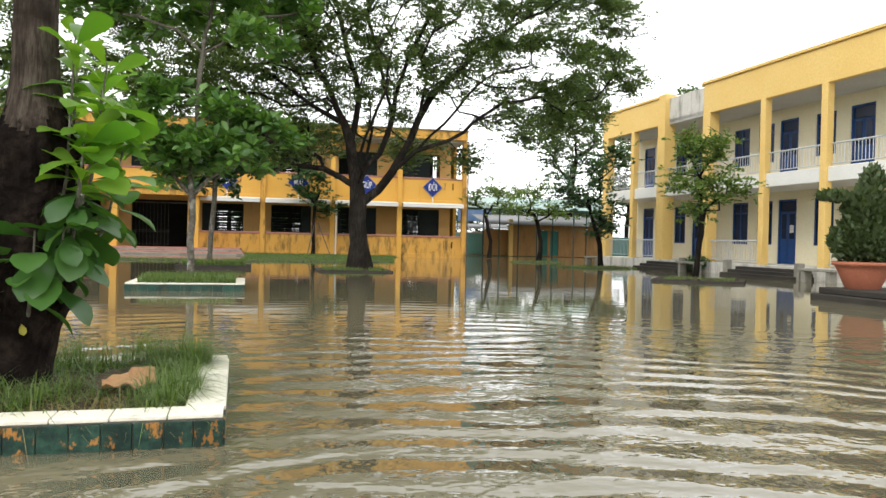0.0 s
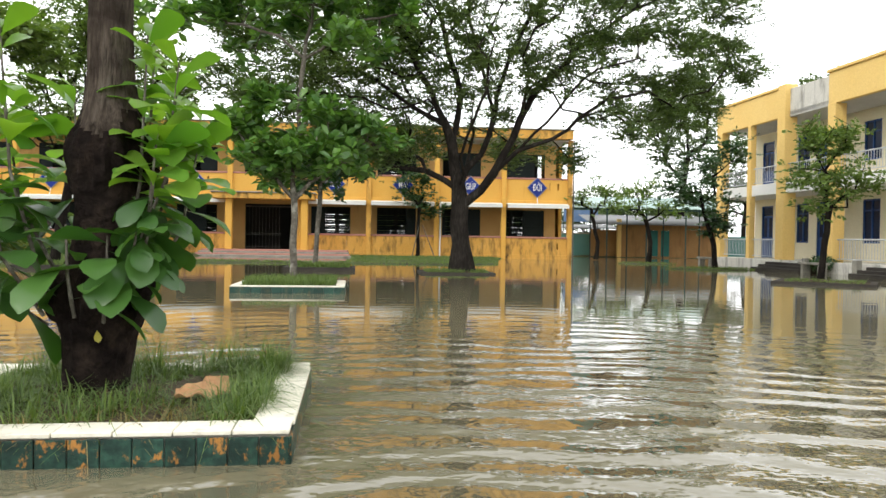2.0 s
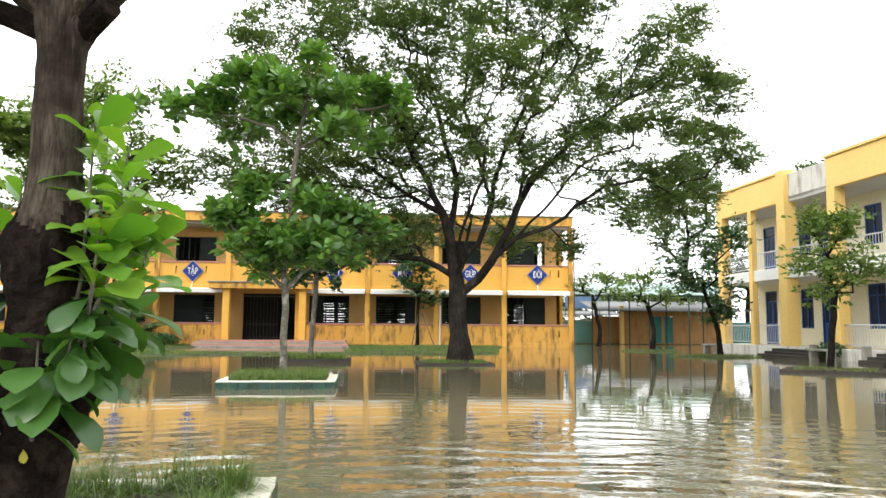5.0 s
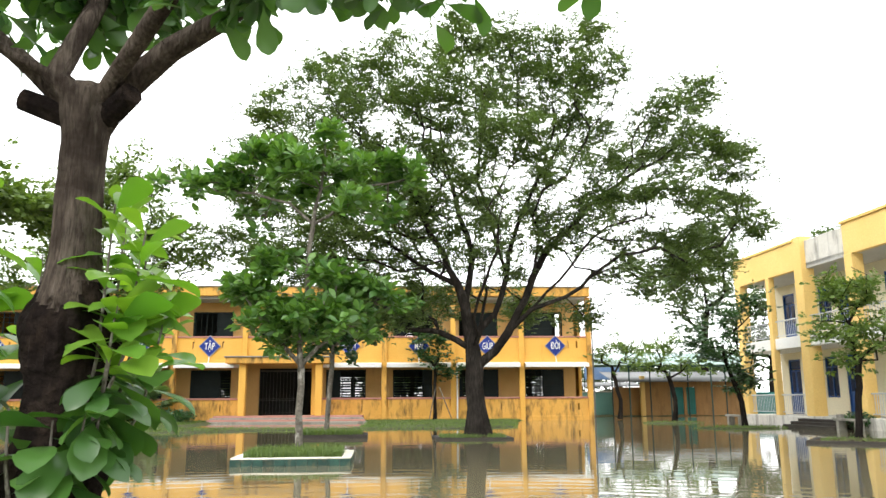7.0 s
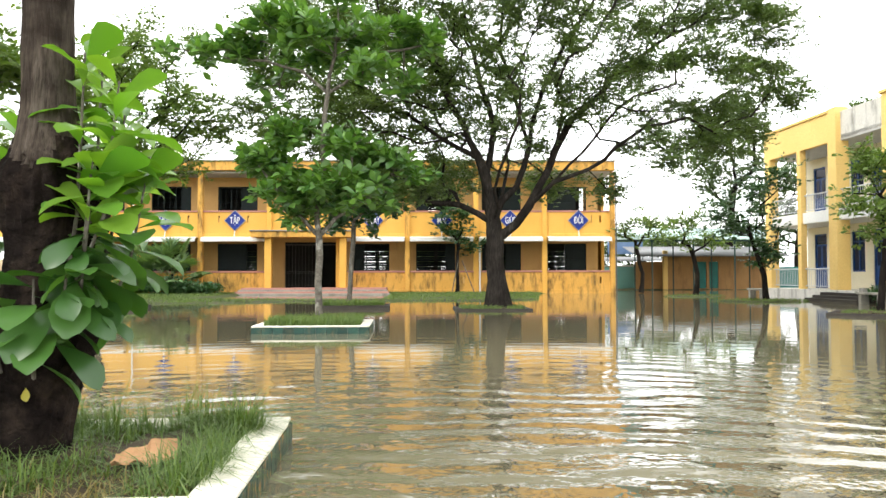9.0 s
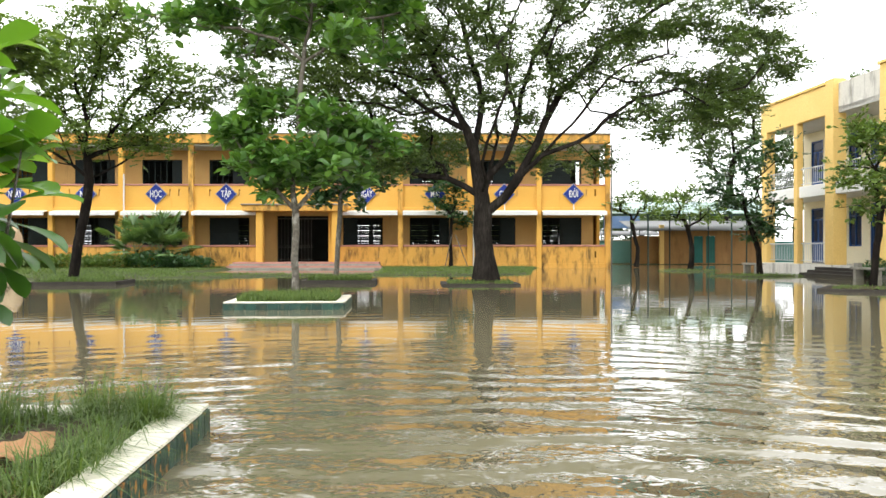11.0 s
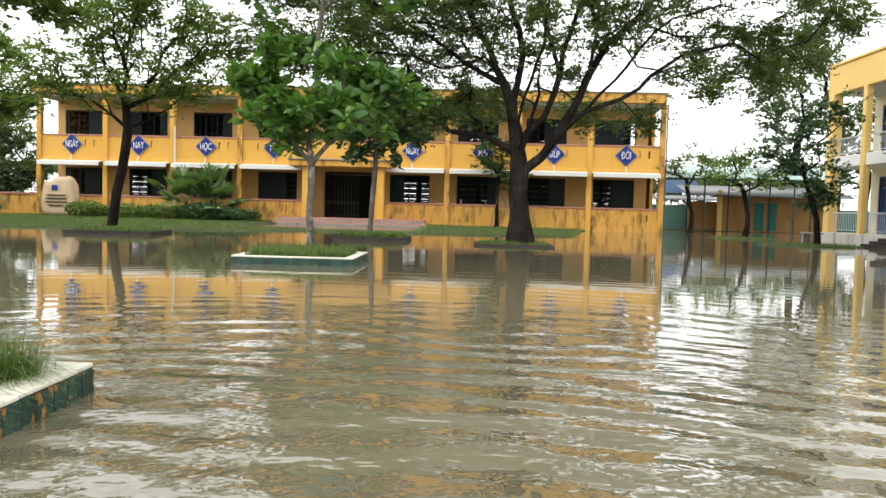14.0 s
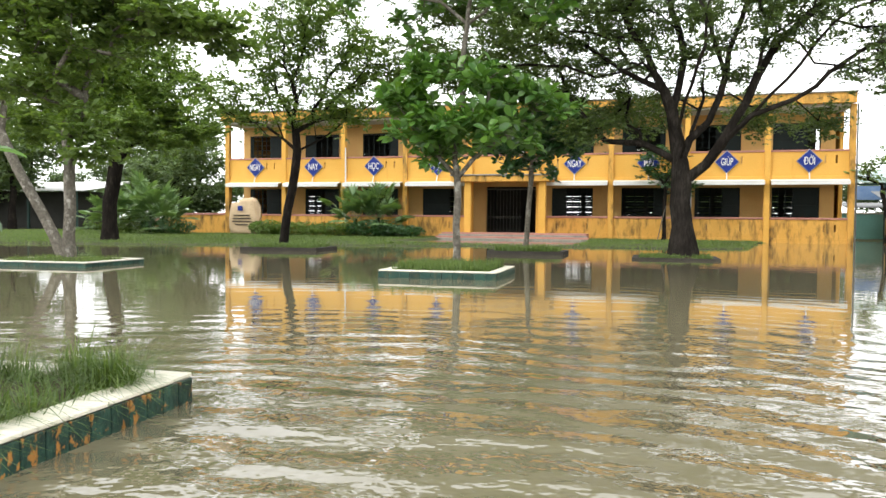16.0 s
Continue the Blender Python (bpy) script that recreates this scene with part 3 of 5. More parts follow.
def school_building():
    root = thing("school_building", "two-storey yellow school building with open corridors, standing in flood water", "building", Matrix.Diagonal((1, 1, 1.012, 1)))
    L = -BAY * BAYS
    part("floor_slab", box((L, 0.02, -0.3), (0, 8.2, 0.28)), CONCRETE, root)
    part("floor_slab", box((L, 0.06, 3.45), (0, 8.2, 3.75)), SOFFIT, root)
    # roof slab and its fascia
    part("roof", box((L - 0.3, -0.1, 7.28), (0.0, 8.6, 7.5)), SOFFIT, root)
    part("fascia", box((L - 0.35, -0.42, 7.42), (0.08, -0.1, 7.96), 0.02), YELLOW_WORN, root, "weathered yellow roof fascia")
    part("fascia", box((L - 0.35, -0.1, 7.5), (L - 0.1, 8.6, 7.96), 0.02), YELLOW_WORN, root)
    part("fascia", box((-0.17, -0.1, 7.5), (0.08, 8.6, 7.96), 0.02), YELLOW_WORN, root)
    part("roof_ledge", box((L - 0.42, -0.5, 7.96), (0.14, 0.0, 8.04), 0.015), CONCRETE, root, "mossy concrete ledge along the roof edge")
    for b in range(BAYS):
        x0 = L + b * BAY
        x1, mid = x0 + BAY, x0 + BAY / 2
        entrance = b == 4
        # corridor wall with window openings, both floors, and the far wall of the rooms
        holes = []
        if entrance:
            holes.append((x0 + 0.55, x1 - 0.25, 0.28, 3.2))
        else:
            holes.append((x0 + 0.5, x0 + 3.0, 1.15, 3.1))
        holes.append((x0 + 0.5, x0 + 3.0, 4.75, 6.7))
        xr = x1 if b < BAYS - 1 else x1 - 0.45
        part("wall", wall_bm(x0, xr, 2.0, 2.2, 0.28, 7.28, holes), OCHRE, root, "ochre corridor wall")
        rear = [(x0 + 0.45, x0 + 1.65, 1.35, 2.8), (x0 + 1.95, x0 + 3.1, 1.35, 2.8), (x0 + 1.0 + 0.35 * (b * 2 % 3), x0 + 1.8 + 0.35 * (b * 2 % 3), 4.9, 5.9)]
        # Far room wall coloured near-black to hold the rooms' shade.
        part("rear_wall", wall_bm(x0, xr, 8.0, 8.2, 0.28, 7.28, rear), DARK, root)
        for xa, xb, za, zb in rear:
            k = int((zb - za) / 0.17)
            bm = bmesh.new()
            for i in range(k):
                add_box(bm, (xa, 8.04, za + (i + 0.08) * (zb - za) / k), (xb, 8.1, za + (i + 0.86) * (zb - za) / k))
            add_box(bm, ((xa + xb) / 2 - 0.04, 8.03, za), ((xa + xb) / 2 + 0.04, 8.12, zb))
            part("louvre", bm, GREEN_WOOD, root)
        if not entrance:
            grid_window(root, x0 + 0.5, x0 + 3.0, 2.04, 1.15, 3.1, GLAZED[b])
        grid_window(root, x0 + 0.5, x0 + 3.0, 2.04, 4.75, 6.7, GLAZED[(b * 4 + 7) % 9] or (0.3, 0.9))
        # breast walls with their weep slots and pink caps
        slots = [(mid + 0.72, mid + 0.82), (mid - 1.05, mid - 0.95)] if b % 2 else [(mid + 0.75, mid + 0.85), (mid + 1.3, mid + 1.4)]
        if not entrance:
            part("sill_wall", wall_bm(x0 + 0.12, x1 - 0.12, 0, 0.16, -0.3, 1.28, [(a, c, 0.62, 1.0) for a, c in slots]), YELLOW_WORN, root, "stained yellow low wall with weep slots")
            part("sill_cap", box((x0 + 0.12, -0.05, 1.28), (x1 - 0.12, 0.2, 1.39), 0.015), PINK, root, "faded pink coping")
            part("water_table", box((x0 + 0.12, -0.04, -0.3), (x1 - 0.12, -0.002, 0.26), 0.01), YELLOW_WORN, root)
        part("parapet", wall_bm(x0 + 0.12, x1 - 0.12, 0, 0.14, 3.62, 4.93, [(a, c, 4.3, 4.72) for a, c in slots]), YELLOW, root, "yellow balcony parapet with slots")
        part("parapet_cap", box((x0 + 0.12, -0.05, 4.93), (x1 - 0.12, 0.19, 5.03), 0.015), PINK, root)
        part("beam", box((x0 + 0.12, -0.06, 3.36), (x1 - 0.12, 0.05, 3.63), 0.015), YELLOW, root)
        if not entrance:
            bm = box((x0 + 0.16, -0.62, 3.14), (x1 - 0.16, -0.585, 3.36), 0.006)
            r = bmesh.ops.create_cube(bm, size=1)
            for v in r["verts"]:
                v.co = (x0 + 0.16 + (v.co.x + 0.5) * (BAY - 0.32), -0.6 + (v.co.y + 0.5) * 0.56, 3.34 + 0.1 * (v.co.y + 0.5) + 0.025 * v.co.z)
            part("awning", bm, WHITE, root, "white sheet awning under the balcony")
            part("awning_strut", rod(bmesh.new(), (mid, -0.3, 3.38), (mid, -0.1, 3.8), 0.03), WHITE, root)
    for b in range(BAYS + 1):
        x = L + b * BAY
        part("column", box((x - 0.15, -0.14, -0.3), (x + 0.15, 0.2, 7.4), 0.02), YELLOW if b % 3 else YELLOW_WORN, root)
    for x in (L + 0.1, -0.1):
        part("end_wall", box((x - 0.1, 2.2, 0.28), (x + 0.1, 8.0, 7.28)), YELLOW, root)
    part("downpipe", rod(bmesh.new(), (0.2, -0.16, -0.2), (0.2, -0.16, 7.4), 0.045), GATE_STEEL, root, "dull grey downpipe")
    part("downpipe", rod(bmesh.new(), (L + 8.62, -0.2, 0.2), (L + 8.62, -0.2, 5.6), 0.045), WHITE, root)
    part("downpipe", rod(bmesh.new(), (-8.18, -0.2, -0.2), (-8.18, -0.2, 3.4), 0.045), WHITE, root)
    # entrance: porch slab on two posts, lobby with its shade painted dark, folding gate
    e0, e1 = L + 4 * BAY, L + 5 * BAY
    part("porch_roof", box((e0 - 0.75, -1.75, 3.34), (e1 + 1.0, -0.15, 3.68), 0.02), YELLOW_WORN, root, "yellow porch slab with a mossy top")
    part("porch_ledge", box((e0 - 0.82, -1.83, 3.68), (e1 + 1.07, -0.15, 3.76), 0.02), CONCRETE, root)
    for x in (e0 + 0.2, e1 + 0.42):
        part("porch_post", box((x - 0.2, -1.5, -0.2), (x + 0.2, -1.1, 3.34), 0.02), YELLOW, root)
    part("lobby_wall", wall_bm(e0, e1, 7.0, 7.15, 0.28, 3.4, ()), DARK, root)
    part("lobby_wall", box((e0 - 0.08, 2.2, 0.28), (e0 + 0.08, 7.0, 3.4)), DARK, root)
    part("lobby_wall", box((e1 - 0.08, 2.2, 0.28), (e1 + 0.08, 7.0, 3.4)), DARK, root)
    gate = part("gate", box((e0 + 0.55, 2.02, 3.0), (e1 - 0.25, 2.08, 3.08), 0.006), GATE_STEEL, root, "grey folding metal gate")
    for i in range(11):
        x = e0 + 0.6 + i * 0.21
        part("gate_bar", rod(bmesh.new(), (x, 2.05, 0.35), (x, 2.05, 3.0), 0.014, 6), GATE_STEEL, gate)
    for z in (0.5, 1.25, 1.35):
        part("gate_rail", rod(bmesh.new(), (e0 + 0.55, 2.05, z), (e0 + 2.8, 2.05, z), 0.014, 6), GATE_STEEL, gate)
    for k in range(4):
        y0 = -2.7 + 0.3 * k
        part("step", box((e0 - 1.6 + 0.1 * k, y0, -0.3), (e1 + 3.3 - 0.1 * k, -0.15 if k == 3 else y0 + 0.32, 0.09 + 0.1 * k), 0.015), CONCRETE if k % 2 == 0 else PINK, root, "pink-edged entrance step")
    # side ramp wall with a pink top
    bm = bmesh.new()
    vs = [bm.verts.new(c) for c in ((L - 6.4, 0.3, -0.2), (L - 0.15, 0.3, -0.2), (L - 0.15, 0.3, 1.32), (L - 4.2, 0.3, 1.3), (L - 6.4, 0.3, 0.7))]
    f = bm.faces.new(vs)
    ex = bmesh.ops.extrude_face_region(bm, geom=[f])
    bmesh.ops.translate(bm, vec=(0, 0.2, 0), verts=[v for v in ex["geom"] if isinstance(v, bmesh.types.BMVert)])
    bmesh.ops.recalc_face_normals(bm, faces=bm.faces)
    part("ramp_wall", bm, YELLOW_WORN, root)
    bm = bmesh.new()
    for a, b in (((L - 0.15, 1.32), (L - 4.2, 1.3)), ((L - 4.2, 1.3), (L - 6.5, 0.68))):
        vv = [bm.verts.new((p[0], y, p[1] + dz)) for p in (a, b) for y in (0.22, 0.58) for dz in (0.002, 0.12)]
        bmesh.ops.convex_hull(bm, input=vv)
    part("ramp_cap", bm, PINK, root)
    return root


school_building()


def word_sign(word, x):
    s = thing("diamond_sign", f"blue diamond sign reading {word} on a yellow parapet", "sign", pose(x, -0.075, 4.48), "slogan signs")
    for nm, r, y0, y1, m in (("backing", 0.66, 0.0, 0.05, SIGN_EDGE), ("board", 0.60, -0.03, -0.002, SIGN_BLUE)):
        bm = bmesh.new()
        vs = [bm.verts.new((r * math.cos(a), y0, r * math.sin(a))) for a in (0, math.pi / 2, math.pi, 1.5 * math.pi)]
        f = bm.faces.new(vs)
        ex = bmesh.ops.extrude_face_region(bm, geom=[f])
        bmesh.ops.translate(bm, vec=(0, y1 - y0, 0), verts=[v for v in ex["geom"] if isinstance(v, bmesh.types.BMVert)])
        bmesh.ops.recalc_face_normals(bm, faces=bm.faces)
        part(nm, bm, m, s)
    me = lettering(word, 0.58, 0.5 if len(word) > 3 else 0.58)
    me.transform(Matrix.Translation((0, -0.045, -0.02)))
    part("lettering", me, LETTER, s, "white condensed capitals")


for word, b in (("NGÀY", 8.5), ("NAY", 7.5), ("HỌC", 6.5), ("TẬP", 5.5), ("NGÀY", 3.5), ("MAI", 2.5), ("GIÚP", 1.5), ("ĐỜI", 0.5)):
    word_sign(word, -b * BAY)


def railing(parent, x0, x1, y, z0, z1):
    bm = bmesh.new()
    rod(bm, (x0, y, z1), (x1, y, z1), 0.03)
    rod(bm, (x0, y, z0), (x1, y, z0), 0.02)
    r = part("railing", bm, STEEL, parent, "light grey metal railing")
    k = max(2, round((x1 - x0) / 0.15))
    me = None
    for i in range(1, k):
        x = x0 + (x1 - x0) * i / k
        if me is None:
            bm = bmesh.new()
            rod(bm, (0, 0, z0), (0, 0, z1), 0.013, 5)
            ob = part("baluster", bm, STEEL, r)
            me = ob.data
        else:
            ob = part("baluster", me, STEEL, r)
        ob.location = (x, y, 0)


def panel_door(parent, x0, x1, y, z0, z1, glass_from=0.45):
    fr = wall_bm(x0, x1, y, y + 0.12, z0, z1, [(x0 + 0.07, x1 - 0.07, z0, z1 - 0.07)])
    d = part("door", fr, BLUE, parent, "blue double door with dark panes")
    top = z1 - 0.5
    mid = (x0 + x1) / 2
    for a, b in ((x0 + 0.075, mid - 0.006), (mid + 0.006, x1 - 0.075)):
        bm = box((a, y + 0.04, z0 + 0.02), (b, y + 0.085, top), 0.006)
        h = z0 + (top - z0) * glass_from
        add_box(bm, (a + 0.08, y + 0.025, z0 + 0.15), (b - 0.08, y + 0.04, h - 0.12), 0.008)
        add_box(bm, (a, y + 0.02, h - 0.04), (b, y + 0.04, h + 0.04), 0.004)
        lf = part("door_leaf", bm, BLUE, d)
        part("pane", box((a + 0.09, y + 0.022, h + 0.08), (b - 0.09, y + 0.038, top - 0.1), 0.004), BLUE_DARK, d, "dark door glass")
    part("transom", box((x0 + 0.075, y + 0.05, top + 0.03), (x1 - 0.075, y + 0.08, z1 - 0.075), 0.004), BLUE_DARK, d)


def blue_window(parent, x0, x1, y, z0, z1):
    mx = (x0 + x1) / 2
    fr = wall_bm(x0, x1, y, y + 0.1, z0, z1, [(c, d, e, f) for c, d in ((x0 + 0.07, mx - 0.035), (mx + 0.035, x1 - 0.07)) for e, f in ((z0 + 0.07, z1 - 0.5), (z1 - 0.44, z1 - 0.07))])
    w = part("window", fr, BLUE, parent, "blue-framed window with dark panes")
    for a, b in ((x0 + 0.07, (x0 + x1) / 2 - 0.04), ((x0 + x1) / 2 + 0.04, x1 - 0.07)):
        for c, d in ((z0 + 0.075, z1 - 0.505), (z1 - 0.435, z1 - 0.075)):
            part("pane", box((a, y + 0.04, c), (b, y + 0.06, d), 0.003), BLUE_DARK, w)


def side_building():
    root = thing("classroom_building", "two-storey cream classroom block with yellow columns and blue doors", "building", pose(6.26, -7.8, 0, 0, 0, -87.2) @ Matrix.Diagonal((1.036, 1, 1.01, 1)))
    E = 27.0
    Z1a, Z1b, ZB, ZT = 3.46, 3.98, 6.88, 8.29
    part("plinth", box((-0.1, -0.25, -0.3), (E, 9.0, 0.46), 0.02), STAINED, root, "stained white plinth above the flood")
    part("floor_slab", box((0, -0.12, Z1a), (E, 9, Z1b), 0.02), WHITE, root, "white balcony slab edge")
    part("roof", box((0, 0.02, ZB), (E, 9, ZB + 0.25)), SOFFIT, root)
    doors = [(0.65, 1.7), (5.25, 6.25), (11.3, 12.35), (15.0, 16.1), (21.4, 22.5), (24.6, 25.6)]
    wins = [(2.25, 3.2), (3.7, 4.65), (8.35, 9.4), (10.0, 10.95), (13.3, 14.3), (17.1, 18.1), (19.2, 20.2)]
    holes = []
    for a, b in doors:
        holes += [(a, b, 0.46, 3.12), (a, b, Z1b, 6.42)]
    for a, b in wins:
        holes += [(a, b, 1.25, 3.1), (a, b, Z1b + 0.75, 6.38)]
    part("wall", wall_bm(0.0, E, 2.0, 2.2, 0.46, ZB, holes), CREAM, root, "cream corridor wall")
    for z0, z1 in ((0.46, Z1a), (Z1b, ZB)):
        # Near-black sheet behind the openings carries the rooms' shade.
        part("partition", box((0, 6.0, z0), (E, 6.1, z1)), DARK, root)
    for u in (0.0, E - 0.2):
        part("end_wall", wall_bm(u, u + 0.2, 2.2, 9.0, 0.46, ZT - 0.4), YELLOW_PALE, root)
    for a, b in doors:
        panel_door(root, a, b, 2.03, 0.46, 3.12)
        panel_door(root, a, b, 2.03, Z1b, 6.42)
    for a, b in wins:
        blue_window(root, a, b, 2.03, 1.25, 3.1)
        blue_window(root, a, b, 2.03, Z1b + 0.75, 6.38)
    # parapets: yellow, a recessed stained stretch, yellow again
    part("parapet", box((-0.1, -0.2, ZB), (5.5, 0.0, ZT - 0.12), 0.02), YELLOW_PALE, root, "pale yellow roof parapet")
    part("parapet_ledge", box((-0.16, -0.28, ZT - 0.12), (5.56, 0.06, ZT), 0.015), YELLOW_PALE, root)
    part("parapet", box((6.1, 0.02, ZB + 0.06), (9.1, 0.2, ZT - 0.15), 0.02), STAINED, root, "streaked grey-white parapet")
    part("parapet", box((9.1, -0.2, ZB), (E, 0.0, ZT - 0.12), 0.02), YELLOW_PALE, root)
    part("parapet_ledge", box((9.04, -0.28, ZT - 0.12), (E, 0.06, ZT), 0.015), YELLOW_PALE, root)
    for u, w, d in ((0.0, 0.5, 0.45), (3.0, 0.3, 0.3), (5.5, 0.62, 0.6), (9.1, 0.5, 0.5), (12.82, 0.3, 0.3), (15.95, 0.3, 0.3), (19.2, 0.3, 0.3), (22.6, 0.3, 0.3), (26.0, 0.3, 0.3)):
        top = ZT + 0.06 if w > 0.6 else ZB + 0.02
        part("column", box((u, -0.22, 0.3), (u + w, -0.22 + d, top), 0.02), YELLOW_PALE, root)
    cols = [(0.5, 3.0), (3.3, 5.5), (6.12, 9.1), (9.6, 12.82), (13.12, 15.95), (16.25, 19.2), (19.5, 22.6), (22.9, 26.0)]
    for k, (a, b) in enumerate(cols):
        railing(root, a, b, -0.02, Z1b + 0.1, Z1b + 0.8)
        if k in (0, 1, 3, 5):
            railing(root, a, b, -0.02, 0.6, 1.38)
    for a, b in ((5.2, 8.9), (11.9, 15.9)):
        for k in range(3):
            part("step", box((a + 0.06 * k, -0.25 - 0.32 * (3 - k), -0.3), (b - 0.06 * k, -0.25, 0.12 + 0.12 * k), 0.015), DARK_STONE, root, "dark stone entrance step")
    return root


side = side_building()


# paper notice on one of the blue doors
nt = tagged(part("paper_notice", box((0, 0, 0), (0.22, 0.006, 0.32), 0.001), RAG), "white paper notice on a blue door", "notice")
nt.matrix_world = side.matrix_basis @ Matrix.Translation((11.95, 2.035, 1.75))


# ---------- sheds between and beyond the buildings ----------
def corrugated(x0, x1, y0, y1, z0, z1, pitch=0.22):
    k = int((x1 - x0) / (pitch / 2))
    xs = np.linspace(x0, x1, k + 1)
    v = []
    for i, x in enumerate(xs):
        dz = 0.035 if i % 2 else 0.0
        v += [(x, y0, z0 + dz), (x, y1, z1 + dz), (x, y0, z0 + dz - 0.02), (x, y1, z1 + dz - 0.02)]
    f = []
    for i in range(k):
        a, b = 4 * i, 4 * i + 4
        f += [(a, b, b + 1, a + 1), (a + 3, b + 3, b + 2, a + 2), (a, a + 2, b + 2, b), (a + 1, b + 1, b + 3, a + 3)]
    return v, f


def shed(label, x0, x1, y0, y1, z0, z1, roof_mat, posts, post_mat):
    s = thing("shed", label, "shed", pose(x0, y0, 0))
    v, f = corrugated(0, x1 - x0, 0, y1 - y0, z0, z1)
    part("roof", raw_mesh("roof", v, f, roof_mat), roof_mat, s, "corrugated sheet roof")
    part("purlin", box((0, 0.05, z0 - 0.14), (x1 - x0, 0.13, z0 - 0.03), 0.005), GREEN_METAL, s)
    part("purlin", box((0, y1 - y0 - 0.13, z1 - 0.14), (x1 - x0, y1 - y0 - 0.05, z1 - 0.03), 0.005), GREEN_METAL, s)
    for i in range(posts):
        x = 0.3 + (x1 - x0 - 0.6) * i / (posts - 1)
        part("post", rod(bmesh.new(), (x, 0.1, -0.3), (x, 0.1, z0 - 0.03), 0.05), post_mat, s)
        part("post", rod(bmesh.new(), (x, y1 - y0 - 0.1, -0.3), (x, y1 - y0 - 0.1, z1 - 0.03), 0.05), post_mat, s)
        bm = rod(bmesh.new(), (x, 0.1, z0 - 0.2), (x, y1 - y0 - 0.1, z1 - 0.2), 0.03)
        part("rafter", bm, post_mat, s)
    return s


shed("long open shelter with a pale green corrugated roof on thin posts", 0.6, 12.4, 4.2, 8.7, 3.5, 4.5, SHEET, 5, GREEN_METAL)
out = thing("outbuilding", "low orange outbuilding with teal doors under a grey roof", "building", pose(5.0, 9.6, 0))
part("wall", wall_bm(1.2, 9.5, 0, 0.2, -0.2, 2.55, [(3.6, 4.3, 0.1, 2.1), (4.5, 5.2, 0.1, 2.1)]), SHED_WALL, out)
part("side_wall", box((-0.9, 0.24, -0.2), (1.25, 0.44, 2.1)), SHED_WALL, out)
part("pillar", box((1.0, -0.35, -0.2), (1.3, -0.02, 2.9), 0.02), YELLOW_PALE, out)
for x in (3.6, 4.5):
    part("door", box((x + 0.02, 0.04, 0.1), (x + 0.68, 0.09, 2.08), 0.01), TEAL_DOOR, out, "teal plank door")
v, f = corrugated(-1.2, 10.0, -1.4, 3.0, 2.45, 3.3)
part("roof", raw_mesh("roof", v, f, SHEET_GREY), SHEET_GREY, out, "rust-stained grey sheet roof")
yard = thing("yard_wall", "teal painted boundary wall behind the shelter", "wall", pose(0.6, 12.0, 0))
part("wall", box((0, 0, -0.2), (5.2, 0.18, 1.75), 0.01), TEAL, yard)
part("coping", box((-0.05, -0.05, 1.75), (5.25, 0.23, 1.85), 0.01), STAINED, yard)
yard2 = thing("yard_wall", "dark teal boundary wall beside the outbuilding", "wall", pose(13.2, 10.0, 0))
part("wall", box((0, 0, -0.2), (9, 0.18, 1.7), 0.01), TEAL_DOOR, yard2)
v, f = corrugated(0, 5.0, 0, 3.0, 2.2, 2.6)
kiosk = thing("kiosk", "stall with a grey roof and a blue tarpaulin front", "stall", pose(2.4, 13.0, 0))
part("roof", raw_mesh("roof", v, f, SHEET_GREY), SHEET_GREY, kiosk)
bm = bmesh.new()
add_box(bm, (0.4, 0.3, 2.75), (3.2, 0.36, 3.7))
part("tarpaulin", bm, BLUE_SHEET, kiosk, "faded blue tarpaulin")
part("post", box((0.1, 0.05, -0.2), (0.2, 0.15, 2.2)), GREEN_METAL, kiosk)
part("post", box((4.8, 0.05, -0.2), (4.9, 0.15, 2.2)), GREEN_METAL, kiosk)
part("mast", rod(bmesh.new(), (0.4, 0.33, -0.2), (0.4, 0.33, 3.7), 0.03), GREEN_METAL, kiosk)
part("mast", rod(bmesh.new(), (3.2, 0.33, -0.2), (3.2, 0.33, 3.7), 0.03), GREEN_METAL, kiosk)

far_shed = thing("long_shed", "long low shed with a white sheet roof and dark open sides", "shed", pose(-98, 5, 0) @ Matrix.Scale(1.22, 4))
v, f = corrugated(0, 36, 0, 6, 2.6, 3.5, 0.5)
part("roof", raw_mesh("roof", v, f, WHITE), WHITE, far_shed)
# Solid near-black wall behind the posts darkens the open sides.
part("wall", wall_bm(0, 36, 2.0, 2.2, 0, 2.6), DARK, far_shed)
for i in range(10):
    part("post", box((0.2 + 3.9 * i, 0.1, 0), (0.35 + 3.9 * i, 0.25, 2.62)), GREEN_METAL, far_shed)


